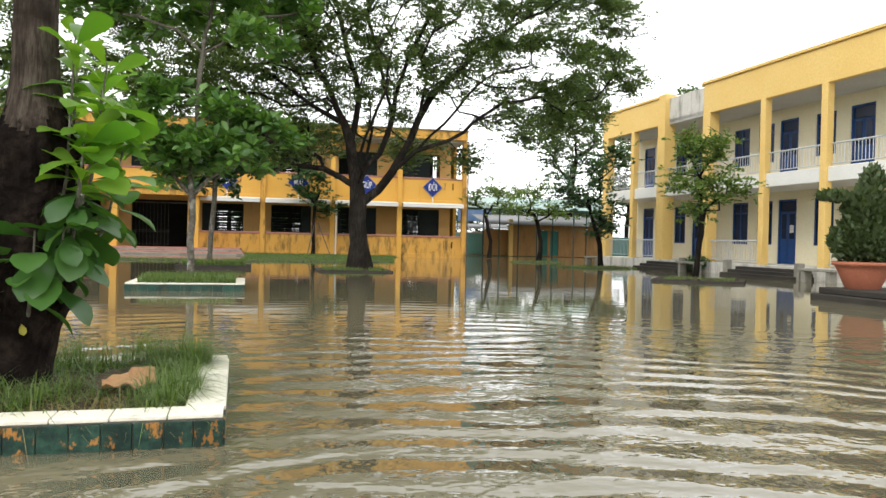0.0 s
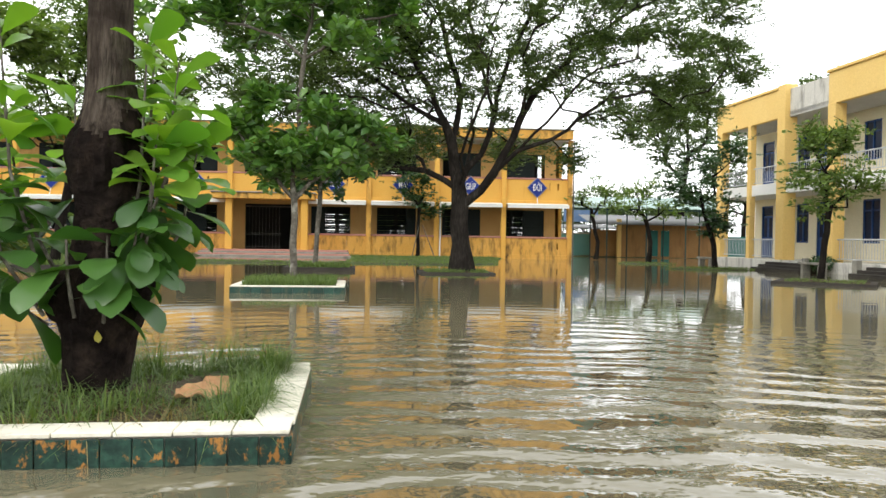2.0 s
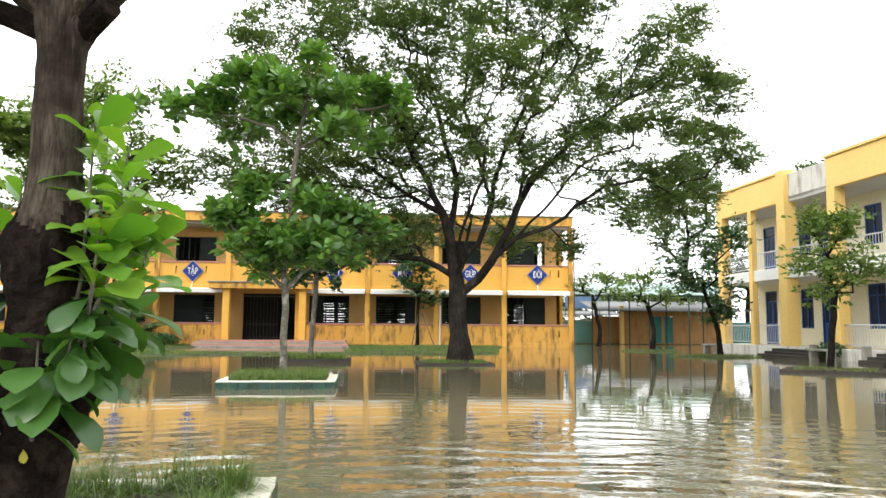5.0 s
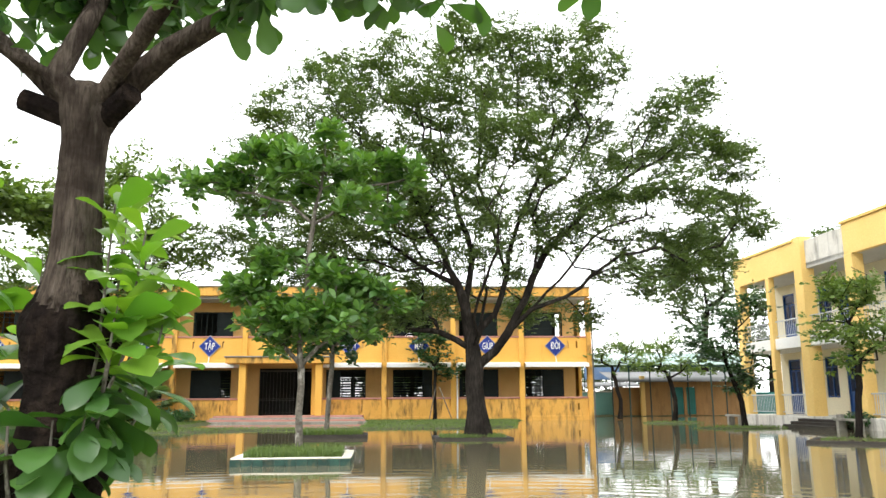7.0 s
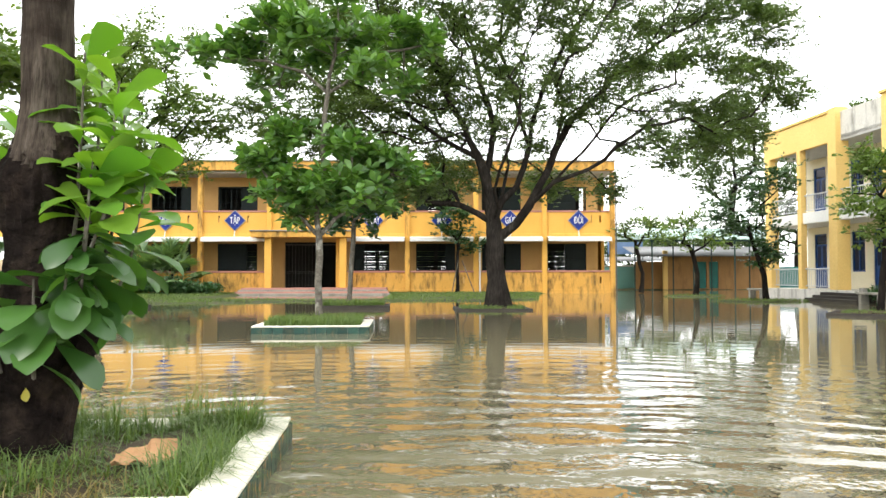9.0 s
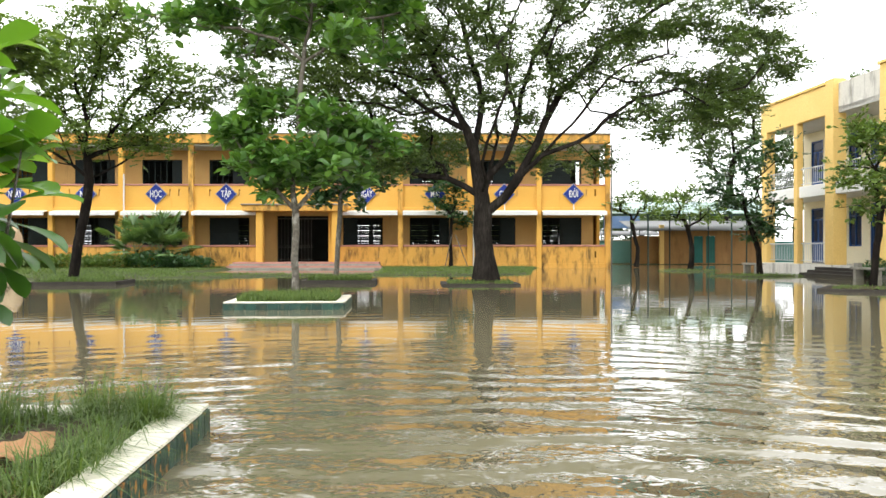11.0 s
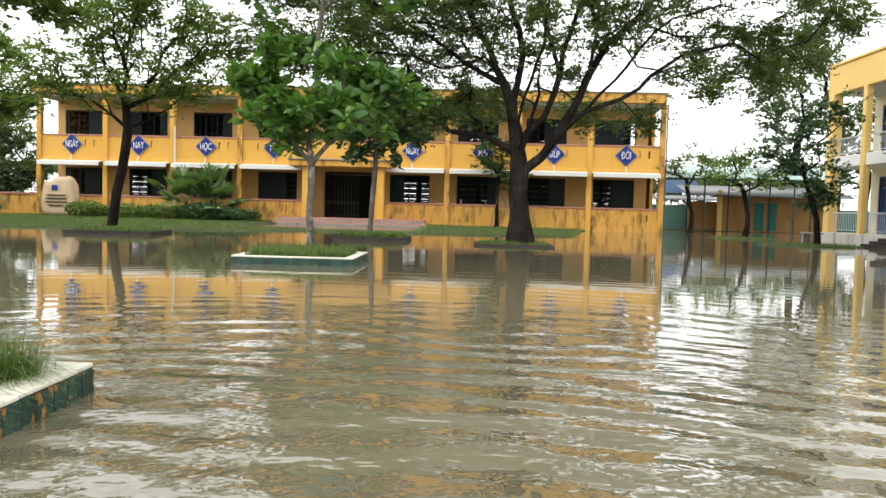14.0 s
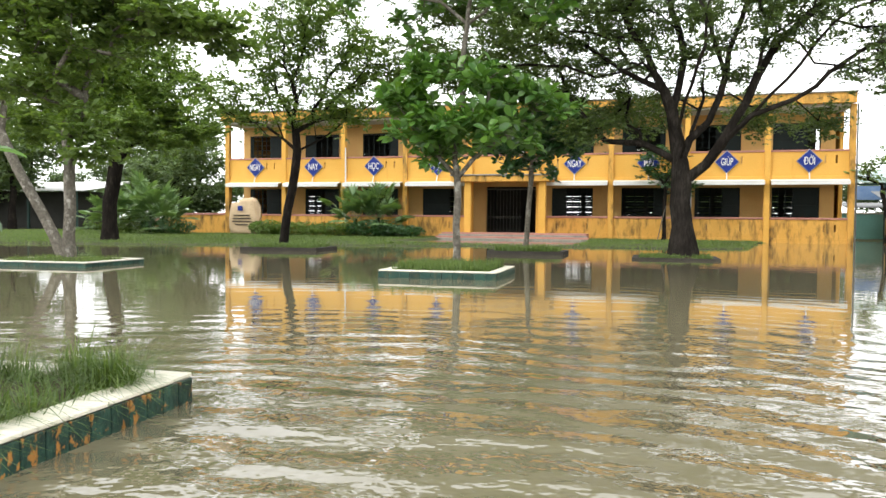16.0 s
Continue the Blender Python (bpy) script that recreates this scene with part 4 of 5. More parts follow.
# ---------- planters ----------
def planter(label, x, y, w, d, turn, top, rim, tiled, face=None, soil_drop=0.05):
    p = thing("planter", label, "planter", pose(x, y, 0, 0, 0, turn), "tree planters")
    hw, hd = w / 2, d / 2
    bm = bmesh.new()
    for a, b in (((-hw, -hd), (hw, -hd + rim)), ((-hw, hd - rim), (hw, hd)), ((-hw, -hd + rim), (-hw + rim, hd - rim)), ((hw - rim, -hd + rim), (hw, hd - rim))):
        add_box(bm, (a[0] + 0.012, a[1] + 0.012, -0.35), (b[0] - 0.012, b[1] - 0.012, top - 0.022))
    part("kerb", bm, CONCRETE if tiled else DARK_STONE, p)
    nx, ny = 26, 22
    rng = np.random.default_rng(int(abs(x * 10)))
    sx, sy = np.meshgrid(np.linspace(-hw + rim, hw - rim, nx), np.linspace(-hd + rim, hd - rim, ny))
    sz = top - soil_drop + rng.normal(0, 0.018, sx.shape) + 0.06 * np.exp(-(sx ** 2 + sy ** 2) / 0.5)
    ii = np.arange(nx * ny).reshape(ny, nx)
    part("soil", raw_mesh("soil", np.stack([sx, sy, sz], -1).reshape(-1, 3), np.stack([ii[:-1, :-1], ii[:-1, 1:], ii[1:, 1:], ii[1:, :-1]], -1).reshape(-1, 4), SOIL, True), SOIL, p)
    if not tiled:
        return p
    # cap tiles, then facing tiles
    step = tiled
    caps, faces_ = {}, {}
    def lay(store, name, size, mat_, loc, rot):
        key = tuple(round(s, 3) for s in size)
        if key not in store:
            ob = part(name, box((-size[0] / 2, -size[1] / 2, 0), (size[0] / 2, size[1] / 2, size[2]), 0.004), mat_, p)
            store[key] = ob.data
        else:
            ob = part(name, store[key], mat_, p)
        ob.matrix_basis = pose(*loc, 0, 0, rot)
    for sgn, half, other, rot in ((-1, hd, hw, 0), (1, hd, hw, 180), (-1, hw, hd, 90), (1, hw, hd, -90)):
        along = 2 * other if rot in (0, 180) else 2 * other - 2 * rim
        k = max(1, round(along / step))
        for i in range(k):
            s = -along / 2 + (i + 0.5) * along / k
            c = Matrix.Rotation(radians(rot), 3, "Z") @ Vector((s, -(half - rim / 2), 0))
            if rot == 90:
                c = Vector((half - rim / 2, s, 0))
            if rot == -90:
                c = Vector((-(half - rim / 2), s, 0))
            lay(caps, "cap_tile", (along / k - 0.006, rim + 0.02, 0.024), TILE, (c.x, c.y, top - 0.02 + rng.normal(0, 0.0015)), rot)
        full = 2 * other
        k = max(1, round(full / (step * 0.5)))
        for i in range(k):
            s = -full / 2 + (i + 0.5) * full / k
            q = Vector((s, -half, 0)) if rot == 0 else Vector((s, half, 0)) if rot == 180 else Vector((half, s, 0)) if rot == 90 else Vector((-half, s, 0))
            lay(faces_, "facing_tile", (full / k - 0.006, 0.02, top - 0.03 + 0.3), face or ALGAE, (q.x, q.y, -0.3), rot)
    return p


def grass_on(label, x, y, w, d, turn, z, count, length, width, seed, material=None, lean=0.6, tufts=0):
    rng = np.random.default_rng(seed)
    s = np.stack([rng.uniform(-w / 2, w / 2, count), rng.uniform(-d / 2, d / 2, count), np.full(count, z)], 1)
    ang = None
    if tufts:
        c = s[:tufts]
        k = rng.integers(0, tufts, count)
        off = rng.normal(0, 0.035, (count, 3)) * [1, 1, 0]
        s = c[k] + off
        ang = np.arctan2(off[:, 1], off[:, 0]) + rng.normal(0, 0.5, count)
    else:
        tuft = np.sin(s[:, 0] * 5.1 + seed) * np.cos(s[:, 1] * 4.3 + 2 * seed)
        s = s[tuft + rng.normal(0, 0.5, count) > -0.45]
    ob = part("grass", blades("grass", s, length, width, rng, material or GRASS, lean, ang), material or GRASS)
    ob.matrix_basis = pose(x, y, 0, 0, 0, turn)
    return tagged(ob, label, "grass", kind="stuff")


P1 = (-13.33, -42.59, 2.3, 2.12, 2.6, 0.17)
planter("low planter with white tile rim and algae-stained green sides", *P1[:5], P1[5], 0.2, 0.3, WATER_EDGE)
grass_on("long green grass round a tree in the planter", P1[0] - 0.3, P1[1] + 0.0, 1.2, 1.6, P1[4], 0.11, 2900, 0.25, 0.0048, 11, lean=1.7, tufts=95)
grass_on("arching grass along the planter rim", P1[0] + 0.82, P1[1] + 0.1, 0.24, 1.5, P1[4], 0.11, 1100, 0.30, 0.0038, 14, lean=1.5, tufts=34)
grass_on("tall grass stems along the planter rim", P1[0] + 0.15, P1[1] + 0.72, 1.7, 0.36, P1[4], 0.12, 1700, 0.38, 0.0034, 12, lean=1.2, tufts=46)
grass_on("sparse grass tufts in the planter", P1[0] + 0.35, P1[1] - 0.45, 1.1, 0.8, P1[4], 0.11, 420, 0.2, 0.0038, 15, lean=1.7, tufts=30)
grass_on("weeds spilling over the planter rim", P1[0] - 0.8, P1[1] - 0.5, 0.5, 1.0, P1[4], 0.11, 1500, 0.25, 0.006, 16, lean=1.2, tufts=40)
grass_on("dry straw litter in the planter", P1[0] + 0.3, P1[1] - 0.3, 1.2, 1.2, P1[4], 0.12, 900, 0.15, 0.0034, 13, GRASS_DRY, 2.4)
P2 = (-13.65, -30.6, 2.3, 2.2, 2.0, 0.15)
planter("low planter with white tile rim and green sides", *P2[:5], P2[5], 0.17, 0.4)
grass_on("short grass in the tree planter", P2[0], P2[1], 1.9, 1.8, 2, 0.12, 7000, 0.22, 0.008, 21)
P3 = (-13.9, -19.9, 2.5, 2.1, 2.0, 0.14)
planter("dark stone-edged planter round a slim tree", *P3[:5], P3[5], 0.16, 0)
grass_on("short grass in the dark planter", P3[0], P3[1], 2.1, 1.7, 2, 0.1, 4500, 0.2, 0.01, 22)
P5 = (-22.4, -20.7, 2.8, 2.3, 6.0, 0.14)
planter("dark-edged planter under a spreading tree", *P5[:5], P5[5], 0.16, 0)
grass_on("short grass in the planter", P5[0], P5[1], 2.3, 1.9, 6, 0.1, 4000, 0.2, 0.01, 23)
P6 = (-23.1, -30.6, 2.7, 2.1, 3.0, 0.11)
planter("low planter with a white rim under leafy trees", *P6[:5], P6[5], 0.15, 0.4)
grass_on("sparse grass in the planter", P6[0], P6[1], 2.2, 1.6, 3, 0.07, 3000, 0.14, 0.01, 24)
P7 = (-9.2, -21.3, 2.5, 2.2, 1.0, 0.08)
planter("dark stone kerb round the great tree", *P7[:5], P7[5], 0.2, 0)
grass_on("grass at the foot of the great tree", P7[0], P7[1], 2.1, 1.8, 1, 0.05, 2200, 0.14, 0.01, 25)
P8 = (1.45, -25.7, 2.75, 2.2, -35.0, 0.1)
planter("dark stone kerb round a small courtyard tree", *P8[:5], P8[5], 0.2, 0)
grass_on("thin grass in the stone kerb", P8[0], P8[1], 2.1, 1.6, -35, 0.07, 1200, 0.09, 0.01, 26)

# lawn along the school front and the side
rng = np.random.default_rng(31)
lx, ly = rng.uniform(-56, 6, 300000), rng.uniform(-22, 6, 300000)
lz = lawn_height(lx, ly)
keep = (lz > -0.01) & ~((lx > -37.9) & (ly > -0.1)) & ~((lx > -22.6) & (lx < -14.4) & (ly > -3.5))
keep &= (np.sin(lx * 1.3) * np.cos(ly * 1.1) + rng.normal(0, 0.6, len(lx)) > -0.6)
spots = np.stack([lx, ly, lz - 0.02], 1)[keep][:100000]
tagged(part("lawn", blades("lawn", spots, 0.13, 0.012, rng, GRASS, 0.7), GRASS), "unmown green lawn at the water's edge", "grass", kind="stuff")


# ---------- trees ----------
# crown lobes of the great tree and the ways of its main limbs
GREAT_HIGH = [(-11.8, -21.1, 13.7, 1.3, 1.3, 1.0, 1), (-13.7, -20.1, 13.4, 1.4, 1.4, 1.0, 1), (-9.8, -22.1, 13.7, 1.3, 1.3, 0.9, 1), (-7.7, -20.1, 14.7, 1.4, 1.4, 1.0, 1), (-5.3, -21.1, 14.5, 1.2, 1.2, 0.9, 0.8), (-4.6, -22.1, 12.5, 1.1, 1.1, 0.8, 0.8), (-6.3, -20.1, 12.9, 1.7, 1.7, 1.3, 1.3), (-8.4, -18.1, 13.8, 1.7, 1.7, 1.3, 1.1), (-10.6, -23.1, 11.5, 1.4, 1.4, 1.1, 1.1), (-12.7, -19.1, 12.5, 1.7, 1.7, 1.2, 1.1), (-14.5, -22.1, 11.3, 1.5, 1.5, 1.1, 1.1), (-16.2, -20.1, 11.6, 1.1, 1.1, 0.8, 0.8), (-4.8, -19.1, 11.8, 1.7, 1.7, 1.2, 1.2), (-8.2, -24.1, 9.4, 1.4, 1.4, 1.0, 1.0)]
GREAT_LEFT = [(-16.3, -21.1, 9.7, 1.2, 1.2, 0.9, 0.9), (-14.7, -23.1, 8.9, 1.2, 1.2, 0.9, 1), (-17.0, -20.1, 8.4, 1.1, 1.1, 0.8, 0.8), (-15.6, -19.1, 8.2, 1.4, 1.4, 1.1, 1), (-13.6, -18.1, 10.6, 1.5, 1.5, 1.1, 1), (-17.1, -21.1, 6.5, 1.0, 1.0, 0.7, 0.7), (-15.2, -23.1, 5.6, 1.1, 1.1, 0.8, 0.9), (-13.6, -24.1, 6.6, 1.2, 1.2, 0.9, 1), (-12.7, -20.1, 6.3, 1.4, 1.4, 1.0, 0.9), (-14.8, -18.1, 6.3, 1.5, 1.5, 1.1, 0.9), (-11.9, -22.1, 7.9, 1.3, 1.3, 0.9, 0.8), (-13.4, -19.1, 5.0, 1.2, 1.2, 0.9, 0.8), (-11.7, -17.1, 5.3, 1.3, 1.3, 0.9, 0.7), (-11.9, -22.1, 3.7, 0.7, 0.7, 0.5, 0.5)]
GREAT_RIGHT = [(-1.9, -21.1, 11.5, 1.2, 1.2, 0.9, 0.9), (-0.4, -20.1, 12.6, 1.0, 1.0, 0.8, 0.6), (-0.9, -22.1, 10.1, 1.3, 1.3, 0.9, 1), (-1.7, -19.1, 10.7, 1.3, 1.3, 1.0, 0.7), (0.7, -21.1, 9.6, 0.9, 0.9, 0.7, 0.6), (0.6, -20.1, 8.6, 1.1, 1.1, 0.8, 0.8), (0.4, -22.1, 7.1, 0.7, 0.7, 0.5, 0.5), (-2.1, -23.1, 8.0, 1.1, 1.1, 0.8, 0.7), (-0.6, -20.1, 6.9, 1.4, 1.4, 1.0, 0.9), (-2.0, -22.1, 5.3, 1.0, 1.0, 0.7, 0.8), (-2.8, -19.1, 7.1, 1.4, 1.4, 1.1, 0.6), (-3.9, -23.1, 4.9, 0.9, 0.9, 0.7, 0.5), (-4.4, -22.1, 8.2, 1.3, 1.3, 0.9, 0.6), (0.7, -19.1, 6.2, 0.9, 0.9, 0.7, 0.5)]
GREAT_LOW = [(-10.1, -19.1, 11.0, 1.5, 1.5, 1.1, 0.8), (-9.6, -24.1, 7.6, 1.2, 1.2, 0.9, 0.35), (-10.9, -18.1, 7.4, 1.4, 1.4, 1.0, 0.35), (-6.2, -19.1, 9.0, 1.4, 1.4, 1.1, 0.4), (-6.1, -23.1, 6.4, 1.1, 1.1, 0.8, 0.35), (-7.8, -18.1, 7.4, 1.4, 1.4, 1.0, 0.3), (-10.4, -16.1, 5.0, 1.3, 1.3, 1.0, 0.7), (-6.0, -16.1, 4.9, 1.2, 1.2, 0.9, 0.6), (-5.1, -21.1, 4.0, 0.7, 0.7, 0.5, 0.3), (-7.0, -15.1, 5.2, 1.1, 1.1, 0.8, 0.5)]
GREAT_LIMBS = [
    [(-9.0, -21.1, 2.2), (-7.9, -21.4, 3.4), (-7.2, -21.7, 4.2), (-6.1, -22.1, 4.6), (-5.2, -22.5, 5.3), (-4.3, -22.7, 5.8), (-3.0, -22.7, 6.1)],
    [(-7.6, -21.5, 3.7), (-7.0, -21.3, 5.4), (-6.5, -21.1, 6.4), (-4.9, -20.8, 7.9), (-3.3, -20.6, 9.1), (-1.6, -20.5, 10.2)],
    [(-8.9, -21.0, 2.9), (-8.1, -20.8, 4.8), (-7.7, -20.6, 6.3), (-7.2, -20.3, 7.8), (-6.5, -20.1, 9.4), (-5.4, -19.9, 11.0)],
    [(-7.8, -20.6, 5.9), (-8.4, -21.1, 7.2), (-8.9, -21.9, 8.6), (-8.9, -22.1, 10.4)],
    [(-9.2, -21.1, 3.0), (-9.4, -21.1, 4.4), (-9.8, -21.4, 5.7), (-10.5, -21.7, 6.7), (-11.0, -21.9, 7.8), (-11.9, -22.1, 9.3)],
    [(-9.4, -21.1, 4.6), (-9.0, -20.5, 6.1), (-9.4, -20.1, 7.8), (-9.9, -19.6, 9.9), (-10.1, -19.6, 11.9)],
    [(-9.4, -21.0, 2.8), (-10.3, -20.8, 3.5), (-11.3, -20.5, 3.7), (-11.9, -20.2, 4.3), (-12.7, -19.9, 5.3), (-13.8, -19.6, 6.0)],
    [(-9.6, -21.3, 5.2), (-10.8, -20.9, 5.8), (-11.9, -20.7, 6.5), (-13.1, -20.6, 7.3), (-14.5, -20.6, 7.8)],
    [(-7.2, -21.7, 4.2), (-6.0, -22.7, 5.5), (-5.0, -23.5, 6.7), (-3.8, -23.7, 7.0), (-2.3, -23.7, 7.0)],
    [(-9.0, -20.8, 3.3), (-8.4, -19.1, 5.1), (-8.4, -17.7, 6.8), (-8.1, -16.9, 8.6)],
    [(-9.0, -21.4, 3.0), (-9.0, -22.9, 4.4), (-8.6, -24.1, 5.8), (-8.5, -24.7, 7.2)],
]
GREAT_WIDE = [(-8.5, -20.5, 9.6, 7.2, 4.2, 3.6, 7.0), (-12.3, -20.5, 7.8, 4.6, 3.6, 3.0, 4.0), (-3.6, -21.0, 8.0, 4.2, 3.0, 2.9, 3.5), (-8.8, -21.0, 6.6, 3.6, 3.4, 1.8, 1.6), (-11.5, -18.5, 5.4, 3.2, 2.6, 1.1, 1.2)]
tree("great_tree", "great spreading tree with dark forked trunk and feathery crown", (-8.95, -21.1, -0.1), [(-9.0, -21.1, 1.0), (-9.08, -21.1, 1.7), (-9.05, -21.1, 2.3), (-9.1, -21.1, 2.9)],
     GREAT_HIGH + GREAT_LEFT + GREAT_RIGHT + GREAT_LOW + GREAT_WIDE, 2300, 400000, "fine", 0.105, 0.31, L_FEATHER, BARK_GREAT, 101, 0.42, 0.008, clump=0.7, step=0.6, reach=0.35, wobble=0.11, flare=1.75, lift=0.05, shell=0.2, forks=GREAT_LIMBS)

# leaf tiers of the young almond tree
UPPER_TIER = [(-13.3, -29.9, 7.4, 0.33, 0.33, 0.20, 0.5), (-14.5, -30.1, 6.8, 0.53, 0.53, 0.33, 0.8), (-13.8, -30.4, 6.4, 0.63, 0.63, 0.39, 1), (-15.3, -29.8, 6.3, 0.57, 0.57, 0.35, 0.8), (-16.3, -29.7, 6.2, 0.53, 0.53, 0.33, 0.6), (-17.0, -29.7, 6.3, 0.23, 0.23, 0.14, 0.15), (-13.5, -29.4, 6.2, 0.57, 0.57, 0.35, 0.8), (-12.7, -30.1, 6.5, 0.57, 0.57, 0.35, 0.8), (-11.8, -29.7, 6.6, 0.60, 0.60, 0.37, 0.9), (-11.2, -29.9, 6.4, 0.33, 0.33, 0.20, 0.4), (-14.3, -29.3, 5.9, 0.60, 0.60, 0.37, 0.6), (-12.4, -30.5, 5.7, 0.57, 0.57, 0.35, 0.5), (-14.9, -29.6, 5.4, 0.43, 0.43, 0.27, 0.3), (-11.7, -29.2, 5.7, 0.45, 0.45, 0.28, 0.3)]
LOWER_TIER = [(-14.4, -30.1, 4.2, 0.45, 0.45, 0.28, 0.6), (-14.9, -29.6, 3.8, 0.53, 0.53, 0.33, 0.8), (-13.0, -30.3, 4.0, 0.58, 0.58, 0.36, 1), (-12.4, -29.7, 3.8, 0.53, 0.53, 0.33, 0.8), (-11.7, -29.9, 3.5, 0.45, 0.45, 0.28, 0.5), (-13.7, -30.5, 3.3, 0.71, 0.71, 0.44, 1.1), (-14.5, -30.1, 3.0, 0.58, 0.58, 0.36, 0.8), (-12.8, -30.4, 3.0, 0.66, 0.66, 0.41, 1), (-12.3, -29.4, 3.0, 0.45, 0.45, 0.28, 0.5), (-15.2, -29.9, 3.8, 0.33, 0.33, 0.20, 0.3), (-13.7, -29.1, 3.3, 0.76, 0.76, 0.47, 0.8), (-14.0, -29.9, 2.6, 0.50, 0.50, 0.31, 0.5)]
tree("almond_tree", "young broad-leaved almond tree in two leafy tiers, pale trunk", (-13.7, -29.9, 0.05), [(-13.72, -29.9, 1.0), (-13.7, -29.9, 2.0), (-13.62, -29.9, 3.8), (-13.52, -29.9, 5.2)],
     UPPER_TIER + LOWER_TIER, 300, 5600, "oval", 0.27, 0.078, L_ALMOND, BARK_GREY, 102, 0.12, 0.011, rosette=True, step=0.4, shell=0.3, reach=0.3, lift=-0.04, flare=1.2,
     forks=[[(-13.72, -29.9, 2.0), (-14.4, -30.0, 2.7), (-15.0, -29.9, 3.6)], [(-13.7, -29.9, 2.2), (-12.9, -30.2, 2.7), (-12.1, -29.8, 3.4)], [(-13.65, -29.9, 2.8), (-13.6, -29.3, 3.2)], [(-13.52, -29.9, 5.2), (-14.1, -30.0, 5.7), (-15.3, -29.8, 6.1), (-16.6, -29.7, 6.2)], [(-13.52, -29.9, 5.2), (-12.6, -30.0, 6.0), (-11.4, -29.8, 6.4)], [(-13.52, -29.9, 5.2), (-13.3, -29.9, 6.4), (-13.3, -29.9, 7.2)]])

lobes = [(-12.5, -13.4, 4.5, 1.7, 1.5, 1.0, 1), (-12.2, -13.4, 5.7, 1.2, 1.2, 0.8, 0.7), (-13.4, -13.2, 5.0, 1.0, 1.0, 0.8, 0.5)]
tree("almond_tree", "slim young tree with deep green broad leaves", (-12.75, -13.5, 0.1), [(-12.6, -13.5, 2.6), (-12.55, -13.5, 3.6)], lobes, 50, 2400, "oval", 0.32, 0.10, L_DEEP, BARK_GREY, 103, 0.28, rosette=True, step=0.5, to=(-14.2, -18.9, 0.9, -0.35))

lobes = [(-23.2, -17.4, 6.2, 2.2, 2.0, 1.2, 1), (-20.4, -17.2, 6.0, 2.0, 2.0, 1.1, 1), (-21.6, -17.4, 8.0, 1.9, 1.9, 1.3, 1), (-19.6, -17.6, 8.2, 1.7, 1.7, 1.2, 0.8), (-24.6, -17.2, 5.4, 1.4, 1.4, 0.8, 0.5), (-18.4, -17.6, 5.6, 1.3, 1.3, 0.6, 0.3), (-21, -17.5, 9.6, 1.5, 1.5, 0.9, 0.6), (-17.8, -17.5, 7.2, 1.6, 1.5, 1.0, 0.8), (-19.2, -17.5, 10.3, 1.5, 1.5, 0.9, 0.6)]
tree("courtyard_tree", "spreading young tree with dark trunk and small light leaves", (-21.75, -17.3, 0.0), [(-21.5, -17.3, 1.8), (-21.2, -17.3, 3.2)], lobes, 260, 32000, "fine", 0.15, 0.17, L_OLIVE, BARK_DARK, 104, 0.5, 0.012, reach=0.6, step=0.6, to=(-23.05, -20.1, 0.955, -0.27))

lobes = [(-21.3, -26.6, 6.4, 1.8, 1.8, 1.3, 1), (-22.8, -26.2, 5.4, 1.5, 1.5, 1.2, 1), (-20.0, -26.4, 7.0, 1.8, 1.4, 0.9, 1.0), (-18.7, -26.0, 6.5, 1.4, 1.2, 0.5, 0.6), (-17.7, -25.3, 6.0, 0.9, 0.9, 0.35, 0.25), (-23.0, -26.6, 7.2, 1.8, 1.5, 1.0, 1.2), (-21.0, -26.4, 3.6, 0.8, 0.8, 0.8, 0.3)]
tree("leafy_tree", "leafy tree with grey trunk and drooping side boughs", (-21.55, -26.6, 0.1), [(-21.5, -26.6, 1.6), (-21.6, -26.6, 3.6)], lobes, 190, 20000, "oval", 0.2, 0.15, L_OLIVE, BARK_GREY, 105, 0.4, 0.012, step=0.6, to=(-23.3, -30.3, 0.91, -0.17))

lobes = [(-31.0, -14, 6.8, 3.4, 3.0, 1.9, 1), (-34.0, -13, 6.6, 3.2, 3.0, 1.9, 1), (-32.5, -13, 8.8, 3.4, 3.0, 1.7, 1), (-29.6, -14.5, 5.0, 2.2, 2.0, 1.0, 0.6), (-36.5, -13, 5.8, 2.8, 2.5, 1.7, 0.8)]
tree("shade_tree", "dense round-crowned shade tree beyond the planters", (-32.4, -14, 0.0), [(-32.4, -14, 1.8), (-32.2, -13.8, 3.6)], lobes, 300, 85000, "fine", 0.18, 0.3, L_OLIVE, BARK_DARK, 106, 0.6, 0.014, to=(-33.2, -17.0, 1.05, -0.2))
lobes = [(-26.3, -24.6, 6.0, 1.5, 1.5, 1.0, 1), (-27.6, -24.2, 5.0, 1.5, 1.5, 1.2, 1)]
tree("leaning_tree", "leaning pale-barked tree behind the planter", (-22.6, -25.6, 0.1), [(-23.6, -25.4, 1.5), (-25.2, -25.0, 3.4)], lobes, 40, 3000, "fine", 0.2, 0.15, L_OLIVE, BARK_GREY, 107, 0.5, to=(-24.4, -29.2, 0.91, -0.17))

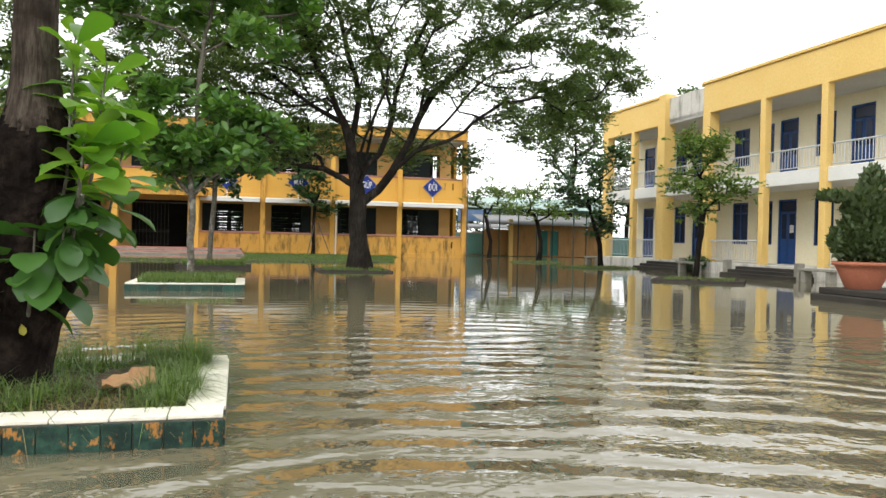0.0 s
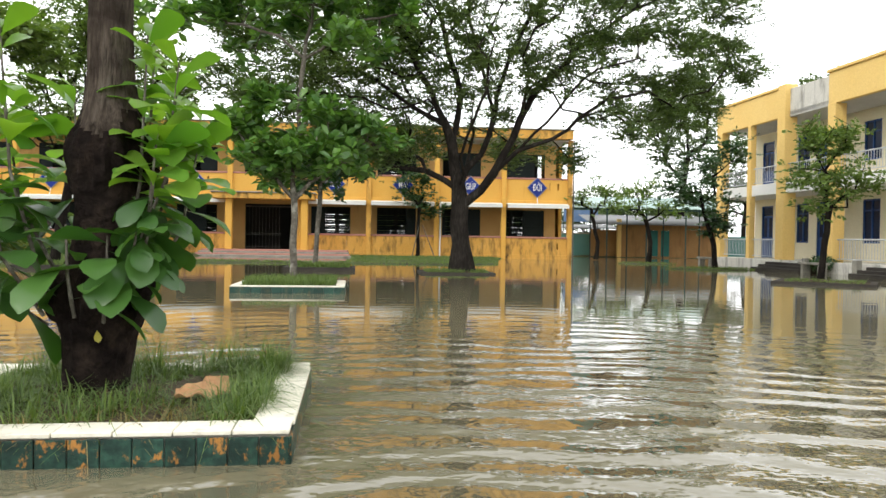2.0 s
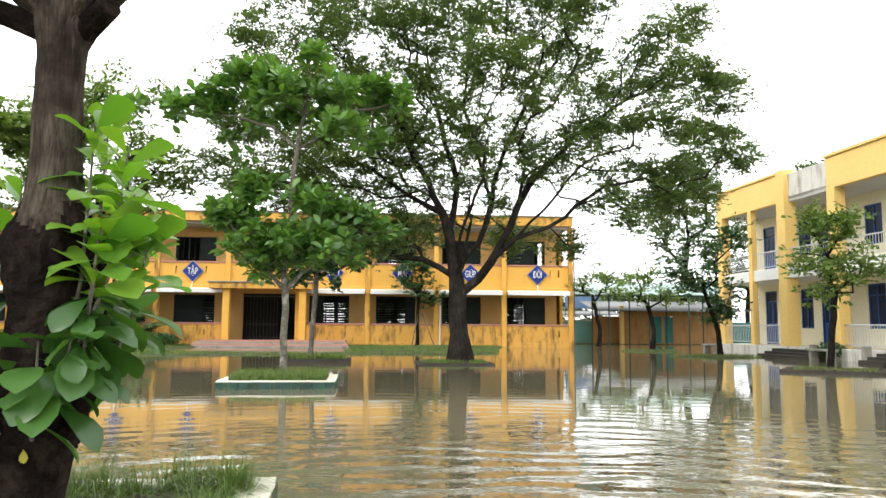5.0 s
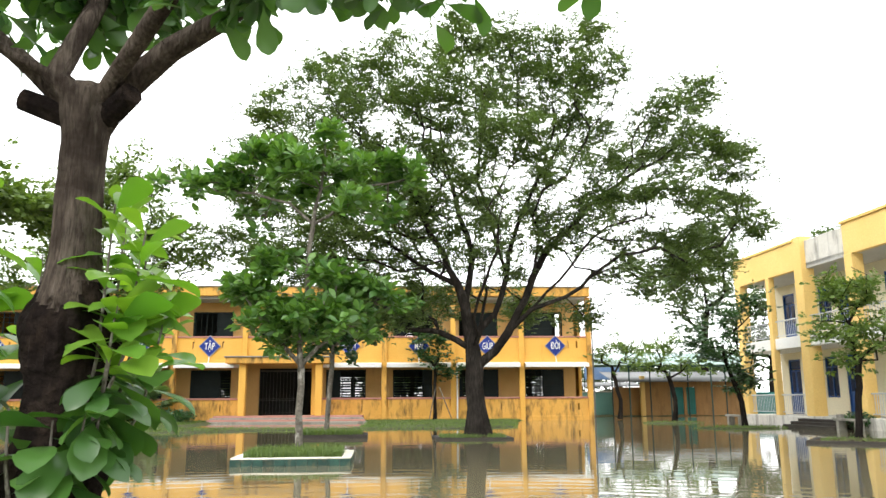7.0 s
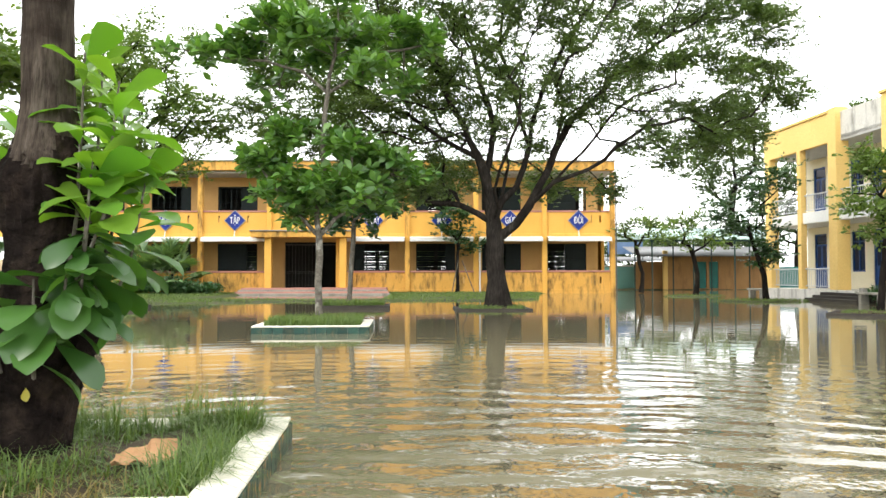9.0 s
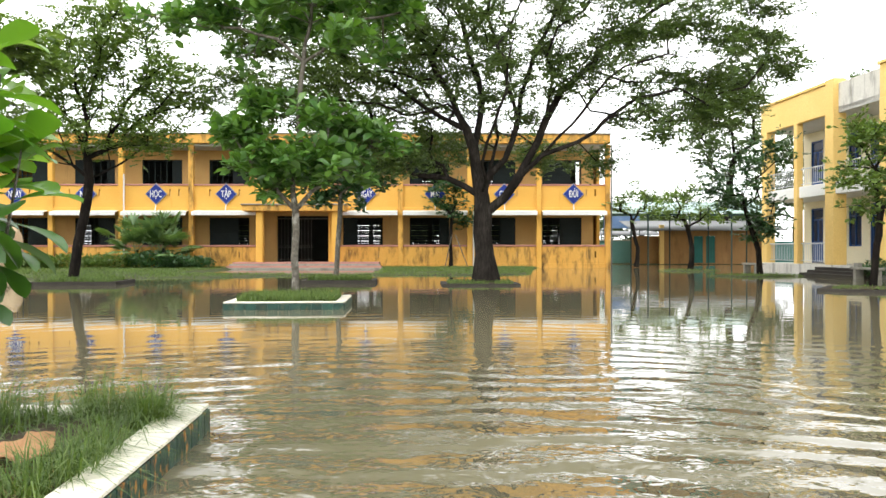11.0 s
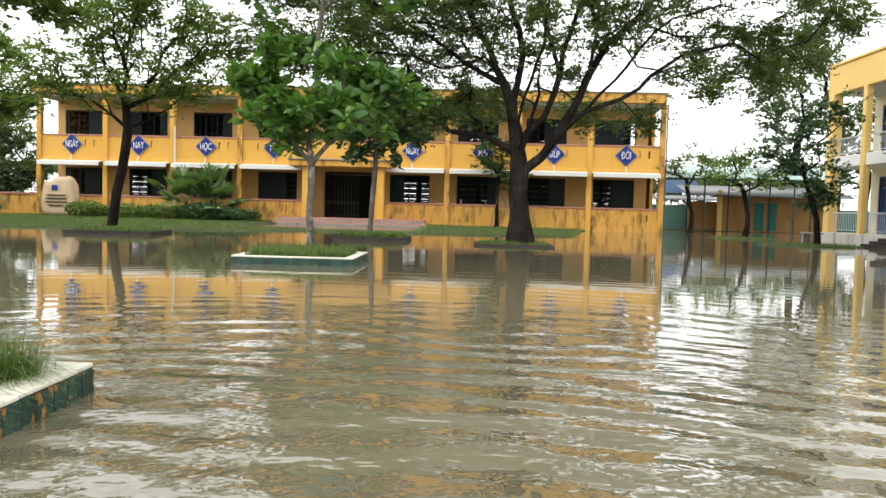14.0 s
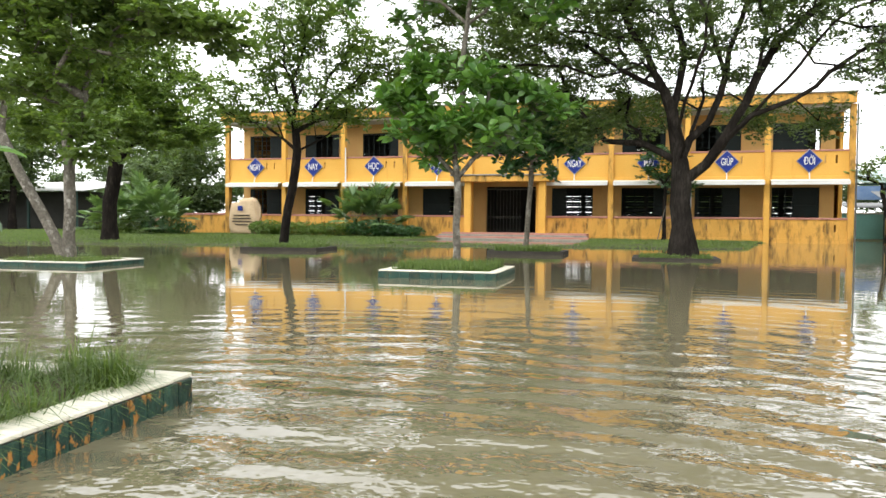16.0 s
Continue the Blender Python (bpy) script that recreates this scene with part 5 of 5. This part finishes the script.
tree("courtyard_tree", "small round-topped tree with dark stem before the cream block", (4.7, -20.1, 0.05), [(4.75, -20.1, 1.3), (4.95, -20.1, 2.9)],
     [(4.0, -20.3, 3.8, 1.1, 1.1, 0.6, 1), (5.9, -20.0, 3.9, 1.1, 1.1, 0.6, 1), (5.0, -20, 5.4, 1.1, 1.1, 0.8, 1.2), (4.9, -20, 4.3, 1.4, 1.3, 0.9, 1.2), (4.6, -20.2, 3.0, 1.2, 1.0, 0.4, 0.5)], 120, 6200, "oval", 0.15, 0.11, L_OLIVE, BARK_DARK, 108, 0.3, 0.01, step=0.4, to=(1.75, -25.0, 0.88, -0.25))
tree("courtyard_tree", "slender dark-stemmed tree at the corner of the cream block", (5.4, -9.4, 0.05), [(5.3, -9.4, 1.4), (4.9, -9.4, 2.6)],
     [(3.9, -9.3, 4.1, 1.4, 1.4, 0.8, 1.2), (5.6, -9.3, 3.4, 1.2, 1.2, 0.7, 0.8), (4.8, -9, 5.2, 1.2, 1.2, 0.8, 0.8), (5.4, -9.2, 2.4, 0.9, 0.9, 0.5, 0.4), (6.3, -9.2, 6.2, 1.0, 1.0, 0.8, 0.5)], 80, 5200, "fine", 0.2, 0.12, L_DEEP, BARK_DARK, 109, 0.4, 0.012, step=0.5, to=(3.3, -14.0, 0.95, -0.25))
for k, (x, y, hgt, sd) in enumerate(((1.8, 0.2, 4.7, 110), (2.8, -6.6, 4.0, 111))):
    tree("sapling", "thin young tree before the green-roofed shelter", (x, y, 0.05), [(x + 0.1, y, 1.2), (x - 0.15, y, 2.3)],
         [(x - 0.8, y, hgt - 0.8, 1.0, 1.0, 0.7, 1), (x + 0.9, y, hgt - 1.0, 1.0, 1.0, 0.6, 1), (x, y, hgt, 0.9, 0.9, 0.6, 0.8)], 45, 1500, "fine", 0.2, 0.12, L_OLIVE, BARK_DARK, sd, 0.35, 0.012, step=0.4, group="saplings")
tree("sapling", "staked young tree with drooping leaves before the school wall", (-9.3, -1.6, 0.1), [(-9.3, -1.6, 1.4), (-9.25, -1.6, 2.8)],
     [(-9.5, -1.6, 3.9, 1.1, 0.9, 0.9, 1), (-8.5, -1.6, 3.4, 0.9, 0.8, 0.8, 0.8), (-9.8, -1.6, 4.9, 1.2, 1.0, 0.5, 0.6)], 50, 2600, "oval", 0.2, 0.1, L_DEEP, BARK_DARK, 112, 0.3, 0.012, step=0.4, group="saplings", to=(-9.6, -1.2, 1.0, -0.1))
for dx in (-0.25, 0.45):
    tagged(part("tree_stake", rod(bmesh.new(), (-9.45 + dx * 2, -1.4, 0), (-9.45 + dx * 0.3, -1.25, 2.0), 0.03), BARK_GREY), "wooden stake propping a young tree", "stake", "tree stakes")

# woods beyond the walls; last four added behind the school to dim its windows
FAR = [(14.2, 17.5, 20.5, 3.5, 0.6), (23, 24, 14, 4, 0.45), (21, 10, 14.4, 1.5, 0.3), (-57.8, 21, 10.6, 5.6, 0.6), (-67.6, 30, 12.5, 6.2, 0.7), (-81.7, 20, 11.2, 6.2, 0.7), (-51.4, 34, 9.4, 5, 0.5), (-64.3, 6, 7.5, 4, 0.5), (-95.6, -5, 11.2, 6.2, 0.7), (1, 26, 6.2, 4, 0.4), (9.5, 28, 6.8, 4.5, 0.4), (17.5, 27, 6.4, 4, 0.4), (-50, 12, 8, 4.5, 0.5), (-58, 2, 8.5, 4.5, 0.5), (-72, 12, 10, 5.5, 0.6), (-62, 24, 12, 6, 0.6), (-45.7, 38.7, 11.2, 5, 0.5), (-58, 19, 5.0, 3.5, 0.3), (-63, 20, 5.5, 4, 0.3), (-68, 17, 5.5, 4, 0.3), (-53, 22, 5.0, 3.5, 0.3), (-75, 12, 5.5, 4, 0.3), (-33, 15, 5.2, 3.5, 0.3), (-25, 16, 5.4, 3.5, 0.3), (-11, 15, 5.2, 3.5, 0.3), (-4.5, 16, 4.6, 3, 0.3)]
for k, (x, y, hgt, w, rb) in enumerate(FAR):
    lobes = [(x, y, hgt * 0.62, w, w, hgt * 0.26, 1), (x - w * 0.5, y, hgt * 0.5, w * 0.6, w * 0.6, hgt * 0.2, 0.6), (x + w * 0.45, y, hgt * 0.78, w * 0.6, w * 0.6, hgt * 0.2, 0.7)]
    tree("far_tree", "hazy green tree beyond the school yard", (x, y, 0), [(x, y, hgt * 0.2), (x + 0.2, y, hgt * 0.35)], lobes, 110, 14000, "fine", 0.3, rb * 0.5, L_FAR, BARK_DARK, 130 + k, 0.8, 0.02, group="far trees", step=0.9)


# the near almond tree: burled trunk, sprouts, boughs overhead
def burled_tree():
    root = thing("burled_almond_tree", "old burled almond tree with fresh sprouts in a planter", "tree", pose(-13.5, -42.55, 0.02) @ Matrix.Scale(0.79, 4))
    rng = np.random.default_rng(77)
    prof = [(-0.05, 0.34), (0.1, 0.31), (0.35, 0.285), (0.62, 0.30), (0.85, 0.37), (1.0, 0.38), (1.15, 0.31), (1.4, 0.27), (1.65, 0.27), (1.85, 0.31), (2.0, 0.335), (2.12, 0.32), (2.28, 0.26), (2.45, 0.225), (2.75, 0.205), (3.1, 0.19), (3.45, 0.19), (3.65, 0.22), (3.82, 0.24), (3.9, 0.17)]
    path = lambda z: (0.02 * math.sin(z * 1.3) + 0.02 * z + 0.13 * min(1.0, max(0.0, z) / 1.6), -0.04 * z)
    sides = 72
    v, f = [], []
    zs = np.linspace(-0.05, 3.9, 150)
    pz, pr = zip(*prof)
    for z in zs:
        r0 = float(np.interp(z, pz, pr)) * float(np.interp(z, [0.0, 0.5, 1.2, 2.2, 2.6], [0.82, 0.9, 1.0, 1.0, 0.84]))
        ox, oy = path(z)
        for k in range(sides):
            a = 2 * math.pi * k / sides
            q = Vector((math.cos(a) * 2.2, math.sin(a) * 2.2, z * 1.6))
            bump = 0.07 * noise.noise(q) + 0.035 * noise.noise(q * 3.1) + (0.05 if z < 2.3 else 0.06) * noise.noise(Vector((q.x * 4.5, q.y * 4.5, z * 3.0)))
            kn = 1.6 if 0.75 < z < 1.15 or 1.75 < z < 2.25 else 0.6
            v.append((ox + math.cos(a) * (r0 + r0 * kn * bump * 2), oy + math.sin(a) * (r0 + r0 * kn * bump * 2), z))
    for i in range(len(zs) - 1):
        for k in range(sides):
            f.append((i * sides + k, i * sides + (k + 1) % sides, (i + 1) * sides + (k + 1) % sides, (i + 1) * sides + k))
    tr = part("trunk", raw_mesh("trunk", v, f, BARK, True), BARK, root, "brown trunk with dark burls")
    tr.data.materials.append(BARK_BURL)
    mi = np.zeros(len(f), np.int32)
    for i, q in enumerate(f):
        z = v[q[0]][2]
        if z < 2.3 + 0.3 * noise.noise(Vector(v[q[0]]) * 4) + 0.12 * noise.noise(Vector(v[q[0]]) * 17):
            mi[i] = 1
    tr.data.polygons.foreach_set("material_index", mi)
    fx, fy = path(3.55)
    # boughs and overhead leaves, the leaves in a green darkened for backlit shade
    tips = in_lobes([(0.1, 0.25, 4.85, 0.9, 0.6, 0.22, 1.4), (1.4, -1.0, 4.4, 0.5, 0.45, 0.16, 1.2), (2.6, -1.1, 4.42, 0.6, 0.4, 0.12, 1.0), (3.5, -1.2, 4.5, 0.4, 0.3, 0.08, 0.5), (-0.8, -0.4, 4.3, 0.5, 0.5, 0.25, 1.2), (-0.2, 0.3, 5.1, 0.9, 0.8, 0.4, 0.8), (1.8, -0.6, 5.1, 1.2, 0.7, 0.3, 0.8)], 60, rng, 0.2)
    pts, par, ends = limbs((fx, fy, 3.4), [(fx + 0.02, fy, 3.55), (fx + 0.06, fy - 0.02, 3.7)], tips, rng, 0.3, 0.03, 0.15, 0.05)
    part("bough", limb_mesh("bough", pts, par, 0.15, 0.012, BARK, 8, flare=1.0), BARK, root)
    for way, r0 in (([(0.22, -0.1, 3.56), (0.44, -0.18, 3.86), (0.82, -0.28, 4.16), (1.29, -0.38, 4.41), (1.82, -0.5, 4.76)], 0.125), ([(0.14, -0.1, 3.56), (0.00, -0.16, 3.81), (-0.20, -0.2, 4.00), (-0.50, -0.28, 4.26), (-0.98, -0.4, 4.66)], 0.10)):
        bm = bmesh.new()
        for i in range(len(way) - 1):
            rod(bm, way[i], way[i + 1], r0 * (1 - 0.13 * i), 12, r0 * (1 - 0.13 * (i + 1)))
        part("limb", bm, BARK, root)
    for a, b in (((0.32, -0.14, 3.66), (0.58, -0.34, 3.78)), ((0.12, -0.14, 3.64), (-0.28, -0.2, 3.78))):
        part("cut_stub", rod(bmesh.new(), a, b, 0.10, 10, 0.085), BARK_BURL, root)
    hub = pts[ends]
    n = 1100
    k = rng.integers(0, len(hub), n)
    ang = rng.random(n) * 2 * math.pi
    way = np.stack([np.cos(ang), np.sin(ang), rng.normal(-0.5, 0.5, n)], 1)
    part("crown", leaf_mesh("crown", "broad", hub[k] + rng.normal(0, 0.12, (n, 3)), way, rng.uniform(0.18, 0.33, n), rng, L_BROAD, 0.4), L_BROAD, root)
    # sprouts: upright shoots with whorls of leaves
    leaves_p, leaves_w, leaves_s = [], [], []
    spec = [(0.30, -0.2, 0.95, 0.50, -0.28, 2.95, 40), (0.28, 0.1, 1.0, 0.62, 0.1, 2.6, 34), (0.3, -0.22, 0.9, 0.6, -0.4, 1.9, 26), (0.24, -0.26, 0.9, 0.5, -0.5, 1.45, 20), (-0.3, -0.15, 1.0, -0.6, -0.25, 3.0, 40),
            (-0.26, 0.12, 1.0, -0.72, 0.1, 2.5, 34), (-0.27, -0.22, 0.8, -0.58, -0.45, 1.8, 26), (-0.33, 0, 0.7, -0.8, -0.2, 1.35, 24), (-0.15, 0.3, 1.0, -0.3, 0.4, 2.7, 26), (0.24, 0.18, 1.3, 0.42, 0.2, 3.1, 30), (0.3, -0.1, 1.6, 0.68, -0.15, 2.35, 26), (-0.28, -0.1, 1.5, -0.8, -0.1, 2.1, 26), (0.32, -0.2, 1.1, 0.74, -0.3, 2.75, 34), (0.3, 0.05, 0.9, 0.82, 0.0, 2.15, 28), (0.3, -0.2, 1.0, 0.62, -0.42, 2.2, 24), (0.2, -0.3, 0.75, 0.3, -0.52, 1.42, 12), (0.0, -0.34, 0.8, -0.02, -0.46, 1.5, 7)]
    for x0, y0, z0, x1, y1, z1, k in spec:
        k = int(k * 0.72)
        a, b = Vector((x0, y0, z0)), Vector((x1, y1, z1))
        m = a.lerp(b, 0.45) + Vector(((x1 - x0) * 0.3, (y1 - y0) * 0.3, 0))
        bm = rod(bmesh.new(), a, m, 0.017, 6, 0.013)
        rod(bm, m, b, 0.013, 6, 0.007)
        part("sprout_stem", bm, BARK_GREY, root)
        for i in range(k):
            s = 0.2 + 0.8 * (i / k) ** 0.8
            c = a.lerp(m, s / 0.45) if s < 0.45 else m.lerp(b, (s - 0.45) / 0.55)
            an = i * 2.4 + rng.normal(0, 0.3)
            top = s > 0.85
            leaves_p.append(c)
            leaves_w.append((math.cos(an), math.sin(an), 0.8 if top else rng.normal(0.15, 0.35)))
            leaves_s.append(rng.uniform(0.24, 0.5) * (0.85 if top else 1.0))
    lp, lw, ls = np.array([tuple(p) for p in leaves_p]), np.array(leaves_w), np.array(leaves_s)
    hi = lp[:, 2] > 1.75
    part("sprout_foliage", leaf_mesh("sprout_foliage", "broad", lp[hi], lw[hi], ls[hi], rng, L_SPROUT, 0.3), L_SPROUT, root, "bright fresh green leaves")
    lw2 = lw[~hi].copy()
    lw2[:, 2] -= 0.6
    # Leaves below 1.75 take the crown's darker green.
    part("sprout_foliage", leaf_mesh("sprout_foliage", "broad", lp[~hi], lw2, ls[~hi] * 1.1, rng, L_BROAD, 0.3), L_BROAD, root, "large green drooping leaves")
    n = 26
    an = rng.random(n) * 6.28
    pp = np.stack([0.36 * np.cos(an), 0.36 * np.sin(an), rng.uniform(0.55, 1.25, n)], 1)
    part("yellow_foliage", leaf_mesh("yellow_foliage", "broad", pp[:3], np.stack([np.cos(an), np.sin(an), -0.8 + 0 * an], 1)[:3], rng.uniform(0.1, 0.16, 3), rng, L_YELLOW), L_YELLOW, root, "yellowing leaves low on the burl")


burled_tree()


# ---------- palms, shrubs, stone, pot, benches ----------
def fan_palm(x, y, z, hgt, fans, seed, size=0.75):
    rng = np.random.default_rng(seed)
    root = thing("fan_palm", "clump-forming fan palm with dark green leaves by the wall", "palm", pose(x, y, z), "fan palms")
    st = bmesh.new()
    rod(st, (0, 0, -0.1), (0.05, 0, hgt * 0.4), 0.09, 8, 0.07)
    part("stem", st, BARK_DARK, root)
    stalk = bmesh.new()
    P, W, S = [], [], []
    for i in range(fans):
        an = i * 2.4
        el = rng.uniform(-0.1, 1.25)
        ln = hgt * rng.uniform(0.4, 0.75)
        a = Vector((0, 0, hgt * rng.uniform(0.12, 0.38)))
        b = a + Vector((math.cos(an) * math.cos(el), math.sin(an) * math.cos(el), math.sin(el))) * ln
        rod(stalk, a, b, 0.014, 5, 0.01)
        d = (b - a).normalized()
        sd = d.cross(Vector((0, 0, 1))).normalized()
        up = sd.cross(d)
        for k in range(19):
            t = radians(-117 + 13 * k)
            w = d * math.cos(t) + sd * math.sin(t) + Vector((0, 0, -0.15))
            P.append(tuple(b)), W.append(tuple(w)), S.append(size * rng.uniform(0.75, 1.05) * (0.75 + 0.25 * math.cos(t)))
    part("stalk", stalk, L_PALM, root)
    P, W, S = np.array(P), np.array(W), np.array(S)
    tv = leaf_mesh("fronds", "fine", P, W, S, rng, L_PALM, 0.15)
    co = np.empty(len(tv.vertices) * 3, np.float32)
    tv.vertices.foreach_get("co", co)
    co = co.reshape(-1, 4, 3)
    mid = (co[:, 1] + co[:, 3]) / 2
    co[:, 1], co[:, 3] = mid + (co[:, 1] - mid) * 0.34, mid + (co[:, 3] - mid) * 0.34
    tv.vertices.foreach_set("co", co.ravel())
    part("fronds", tv, L_PALM, root)


for k, (x, y, h) in enumerate(((-27.7, -2.1, 2.6), (-26.3, -1.9, 2.8), (-39.6, -4.6, 2.6), (-40.8, -4.2, 3.2), (-42.2, -4.4, 3.0), (-43.4, -4.6, 2.7))):
    fan_palm(x, y, 0.1, h, 24, 200 + k, 0.98)


def shrub(x, y, z, w, h, count, seed, mat_=None):
    rng = np.random.default_rng(seed)
    root = thing("shrub", "low dense green shrub on the lawn edge", "shrub", pose(x, y, z), "shrubs")
    st = bmesh.new()
    for i in range(7):
        a = i * 0.9
        rod(st, (0, 0, -0.05), (math.cos(a) * w * 0.6, math.sin(a) * w * 0.5, h * 0.7), 0.015, 5, 0.008)
    part("stems", st, BARK_DARK, root)
    p = in_lobes([(0, 0, h * 0.5, w, w * 0.7, h * 0.5, 1), (w * 0.5, 0, h * 0.4, w * 0.6, w * 0.5, h * 0.4, 0.6), (-w * 0.5, 0.1, h * 0.45, w * 0.6, w * 0.5, h * 0.45, 0.6)], count, rng, 0.4)
    part("foliage", leaf_mesh("foliage", "fine", p, rng.normal(0, 1, (count, 3)) + [0, 0, 0.4], rng.uniform(0.1, 0.2, count), rng, mat_ or L_DEEP), mat_ or L_DEEP, root)


for k, (x, y, w, h) in enumerate(((-24.6, -2.9, 1.5, 0.7), (-28.6, -2.8, 1.6, 0.8), (-31.0, -2.6, 1.5, 0.8), (-39.0, -4.9, 1.8, 1.0), (-42.6, -5.0, 2.2, 1.3), (-33.2, -3.0, 1.2, 0.9), (-26.2, -3.1, 1.7, 0.95))):
    shrub(x, y, 0.1, w, h, 2200, 230 + k, L_OLIVE if k % 3 else L_DEEP)


def inscribed_stone():
    root = thing("inscribed_stone", "tan upright boulder with dark inscribed lines on the lawn", "monument", pose(-35.55, -1.6, 0.05))
    bm = bmesh.new()
    bmesh.ops.create_icosphere(bm, subdivisions=4, radius=1)
    for v in bm.verts:
        c = v.co.copy()
        k = max(abs(c.x), abs(c.y), abs(c.z))
        c = c.lerp(c / k, 0.72)
        n_ = 0.10 * noise.noise(c * 1.7) + 0.03 * noise.noise(c * 5)
        taper = 1.0 - 0.20 * max(0, c.z)
        v.co = Vector((1.06 * c.x * taper, 0.42 * c.y, 1.16 + 1.16 * c.z + (0.16 * (c.x if c.x < 0.3 else 0.3 - 0.5 * (c.x - 0.3)) if c.z > 0 else 0))) * (1 + n_ * 0.8)
        v.co.y = max(v.co.y, -0.42)
    st = part("stone", bm, STONE, root)
    for pol in st.data.polygons:
        pol.use_smooth = True
    for k, (w, z) in enumerate(((1.15, 1.25), (1.3, 1.05), (1.35, 0.85), (0.9, 0.65))):
        bm = bmesh.new()
        x = -w / 2
        rr = random.Random(k)
        while x < w / 2:
            ln = rr.uniform(0.06, 0.16)
            add_box(bm, (x, -0.50, z - 0.03), (min(x + ln, w / 2), -0.40, z + 0.035), 0.004)
            x += ln + 0.05
        part("inscription", bm, INK, root)
    part("emblem", box((-0.28, -0.5, 1.55), (0.05, -0.4, 1.85), 0.02), SIGN_BLUE, root, "small blue emblem")


inscribed_stone()


def potted_bush():
    pl = thing("stone_plinth", "dark stepped stone plinth at the flooded edge", "plinth", pose(0, -33, 0))
    part("slab", box((-0.05, -5.5, -0.3), (3.4, 0.2, 0.14), 0.02), DARK_STONE, pl)
    part("slab", box((0.1, -5.5, 0.14), (3.4, 0.12, 0.28), 0.02), DARK_STONE, pl)
    pot = thing("plant_pot", "wide terracotta pot on a dark stone plinth", "pot", pose(0.72, -33.5, 0.28) @ Matrix.Scale(0.78, 4))
    prof = [(0.42, 0.0), (0.46, 0.05), (0.66, 0.5), (0.72, 0.64), (0.80, 0.66), (0.80, 0.76), (0.72, 0.76), (0.66, 0.62), (0.0, 0.6)]
    n = 36
    v = [(r * math.cos(2 * math.pi * k / n), r * math.sin(2 * math.pi * k / n), z) for r, z in prof for k in range(n)]
    f = [(i * n + k, i * n + (k + 1) % n, (i + 1) * n + (k + 1) % n, (i + 1) * n + k) for i in range(len(prof) - 1) for k in range(n)]
    part("pot_body", raw_mesh("pot_body", v, f, TERRACOTTA, False), TERRACOTTA, pot)
    rng = np.random.default_rng(9)
    bush = thing("potted_bush", "feathery dark green bush growing from a terracotta pot", "plant", pose(0.72, -33.5, 0.76) @ Matrix.Scale(0.78, 4))
    st = bmesh.new()
    for i in range(9):
        a = i * 0.7
        rod(st, (0.1 * math.cos(a), 0.1 * math.sin(a), -0.1), (0.5 * math.cos(a), 0.5 * math.sin(a), rng.uniform(1.2, 2.1)), 0.025, 6, 0.01)
    part("stems", st, BARK_DARK, bush)
    c = 9000
    p = in_lobes([(0, 0, 0.7, 0.85, 0.85, 0.7, 1.6), (0.1, 0, 1.5, 0.65, 0.65, 0.7, 1), (0.2, 0, 2.3, 0.3, 0.3, 0.5, 0.25), (-0.8, 0.2, 1.9, 0.5, 0.4, 0.15, 0.12), (0.9, -0.2, 1.9, 0.4, 0.4, 0.15, 0.12)], c, rng, 0.2)
    me = leaf_mesh("foliage", "fine", p, np.concatenate([p[:, :2], p[:, 2:] * 0.5 + 0.6], 1) * 0.7 + rng.normal(0, 0.5, (c, 3)), rng.uniform(0.12, 0.26, c), rng, L_PINE, 0.8)
    part("foliage", me, L_PINE, bush)


potted_bush()


def bench(u, off, turn=0):
    m = side.matrix_basis @ pose(u, off, 0, 0, 0, turn)
    b = thing("stone_bench", "grey concrete bench standing in the flood water", "bench", m, "stone benches")
    part("seat", box((-0.75, -0.2, 0.36), (0.75, 0.2, 0.45), 0.015), CONCRETE, b)
    for x in (-0.55, 0.55):
        part("leg", box((x - 0.08, -0.16, -0.3), (x + 0.08, 0.16, 0.36), 0.01), CONCRETE, b)


bench(9.7, -1.1)
bench(16.9, -1.0)
bench(1.2, -1.3)
for u, off in ((8.9, -0.9), (15.9, -0.9), (11.7, -0.7)):
    pb = tagged(part("concrete_post", box((-0.13, -0.13, -0.3), (0.13, 0.13, 0.6), 0.02), CONCRETE), "short concrete post beside the entrance steps", "post", "step posts")
    pb.matrix_world = side.matrix_basis @ Matrix.Translation((u, off, 0))
shrub(6.3, -17.6, 0.05, 0.6, 0.7, 500, 260)

# fallen sheath and cloth
bm = bmesh.new()
bmesh.ops.create_grid(bm, x_segments=14, y_segments=8, size=0.5)
for v in bm.verts:
    q = v.co.copy()
    edge = 1 - 0.55 * abs(q.x) - 0.25 * max(0, q.x) + 0.25 * noise.noise(Vector((q.x * 6, 3, 0)))
    v.co = Vector((q.x * 0.42, q.y * 0.3 * edge, 0.05 * q.y * (1 if q.x > 0 else -0.6) + 0.14 * q.y ** 2 + 0.03 * noise.noise(q * 5)))
sh = part("fallen_sheath", bm, CARDBOARD)
md = sh.modifiers.new("thick", "SOLIDIFY")
md.thickness = 0.01
sh.matrix_basis = pose(-12.75, -42.8, 0.21, 14, -6, 12) @ Matrix.Scale(0.75, 4)
tagged(sh, "curled tan dead leaf sheath lying on the grass", "dead leaf")
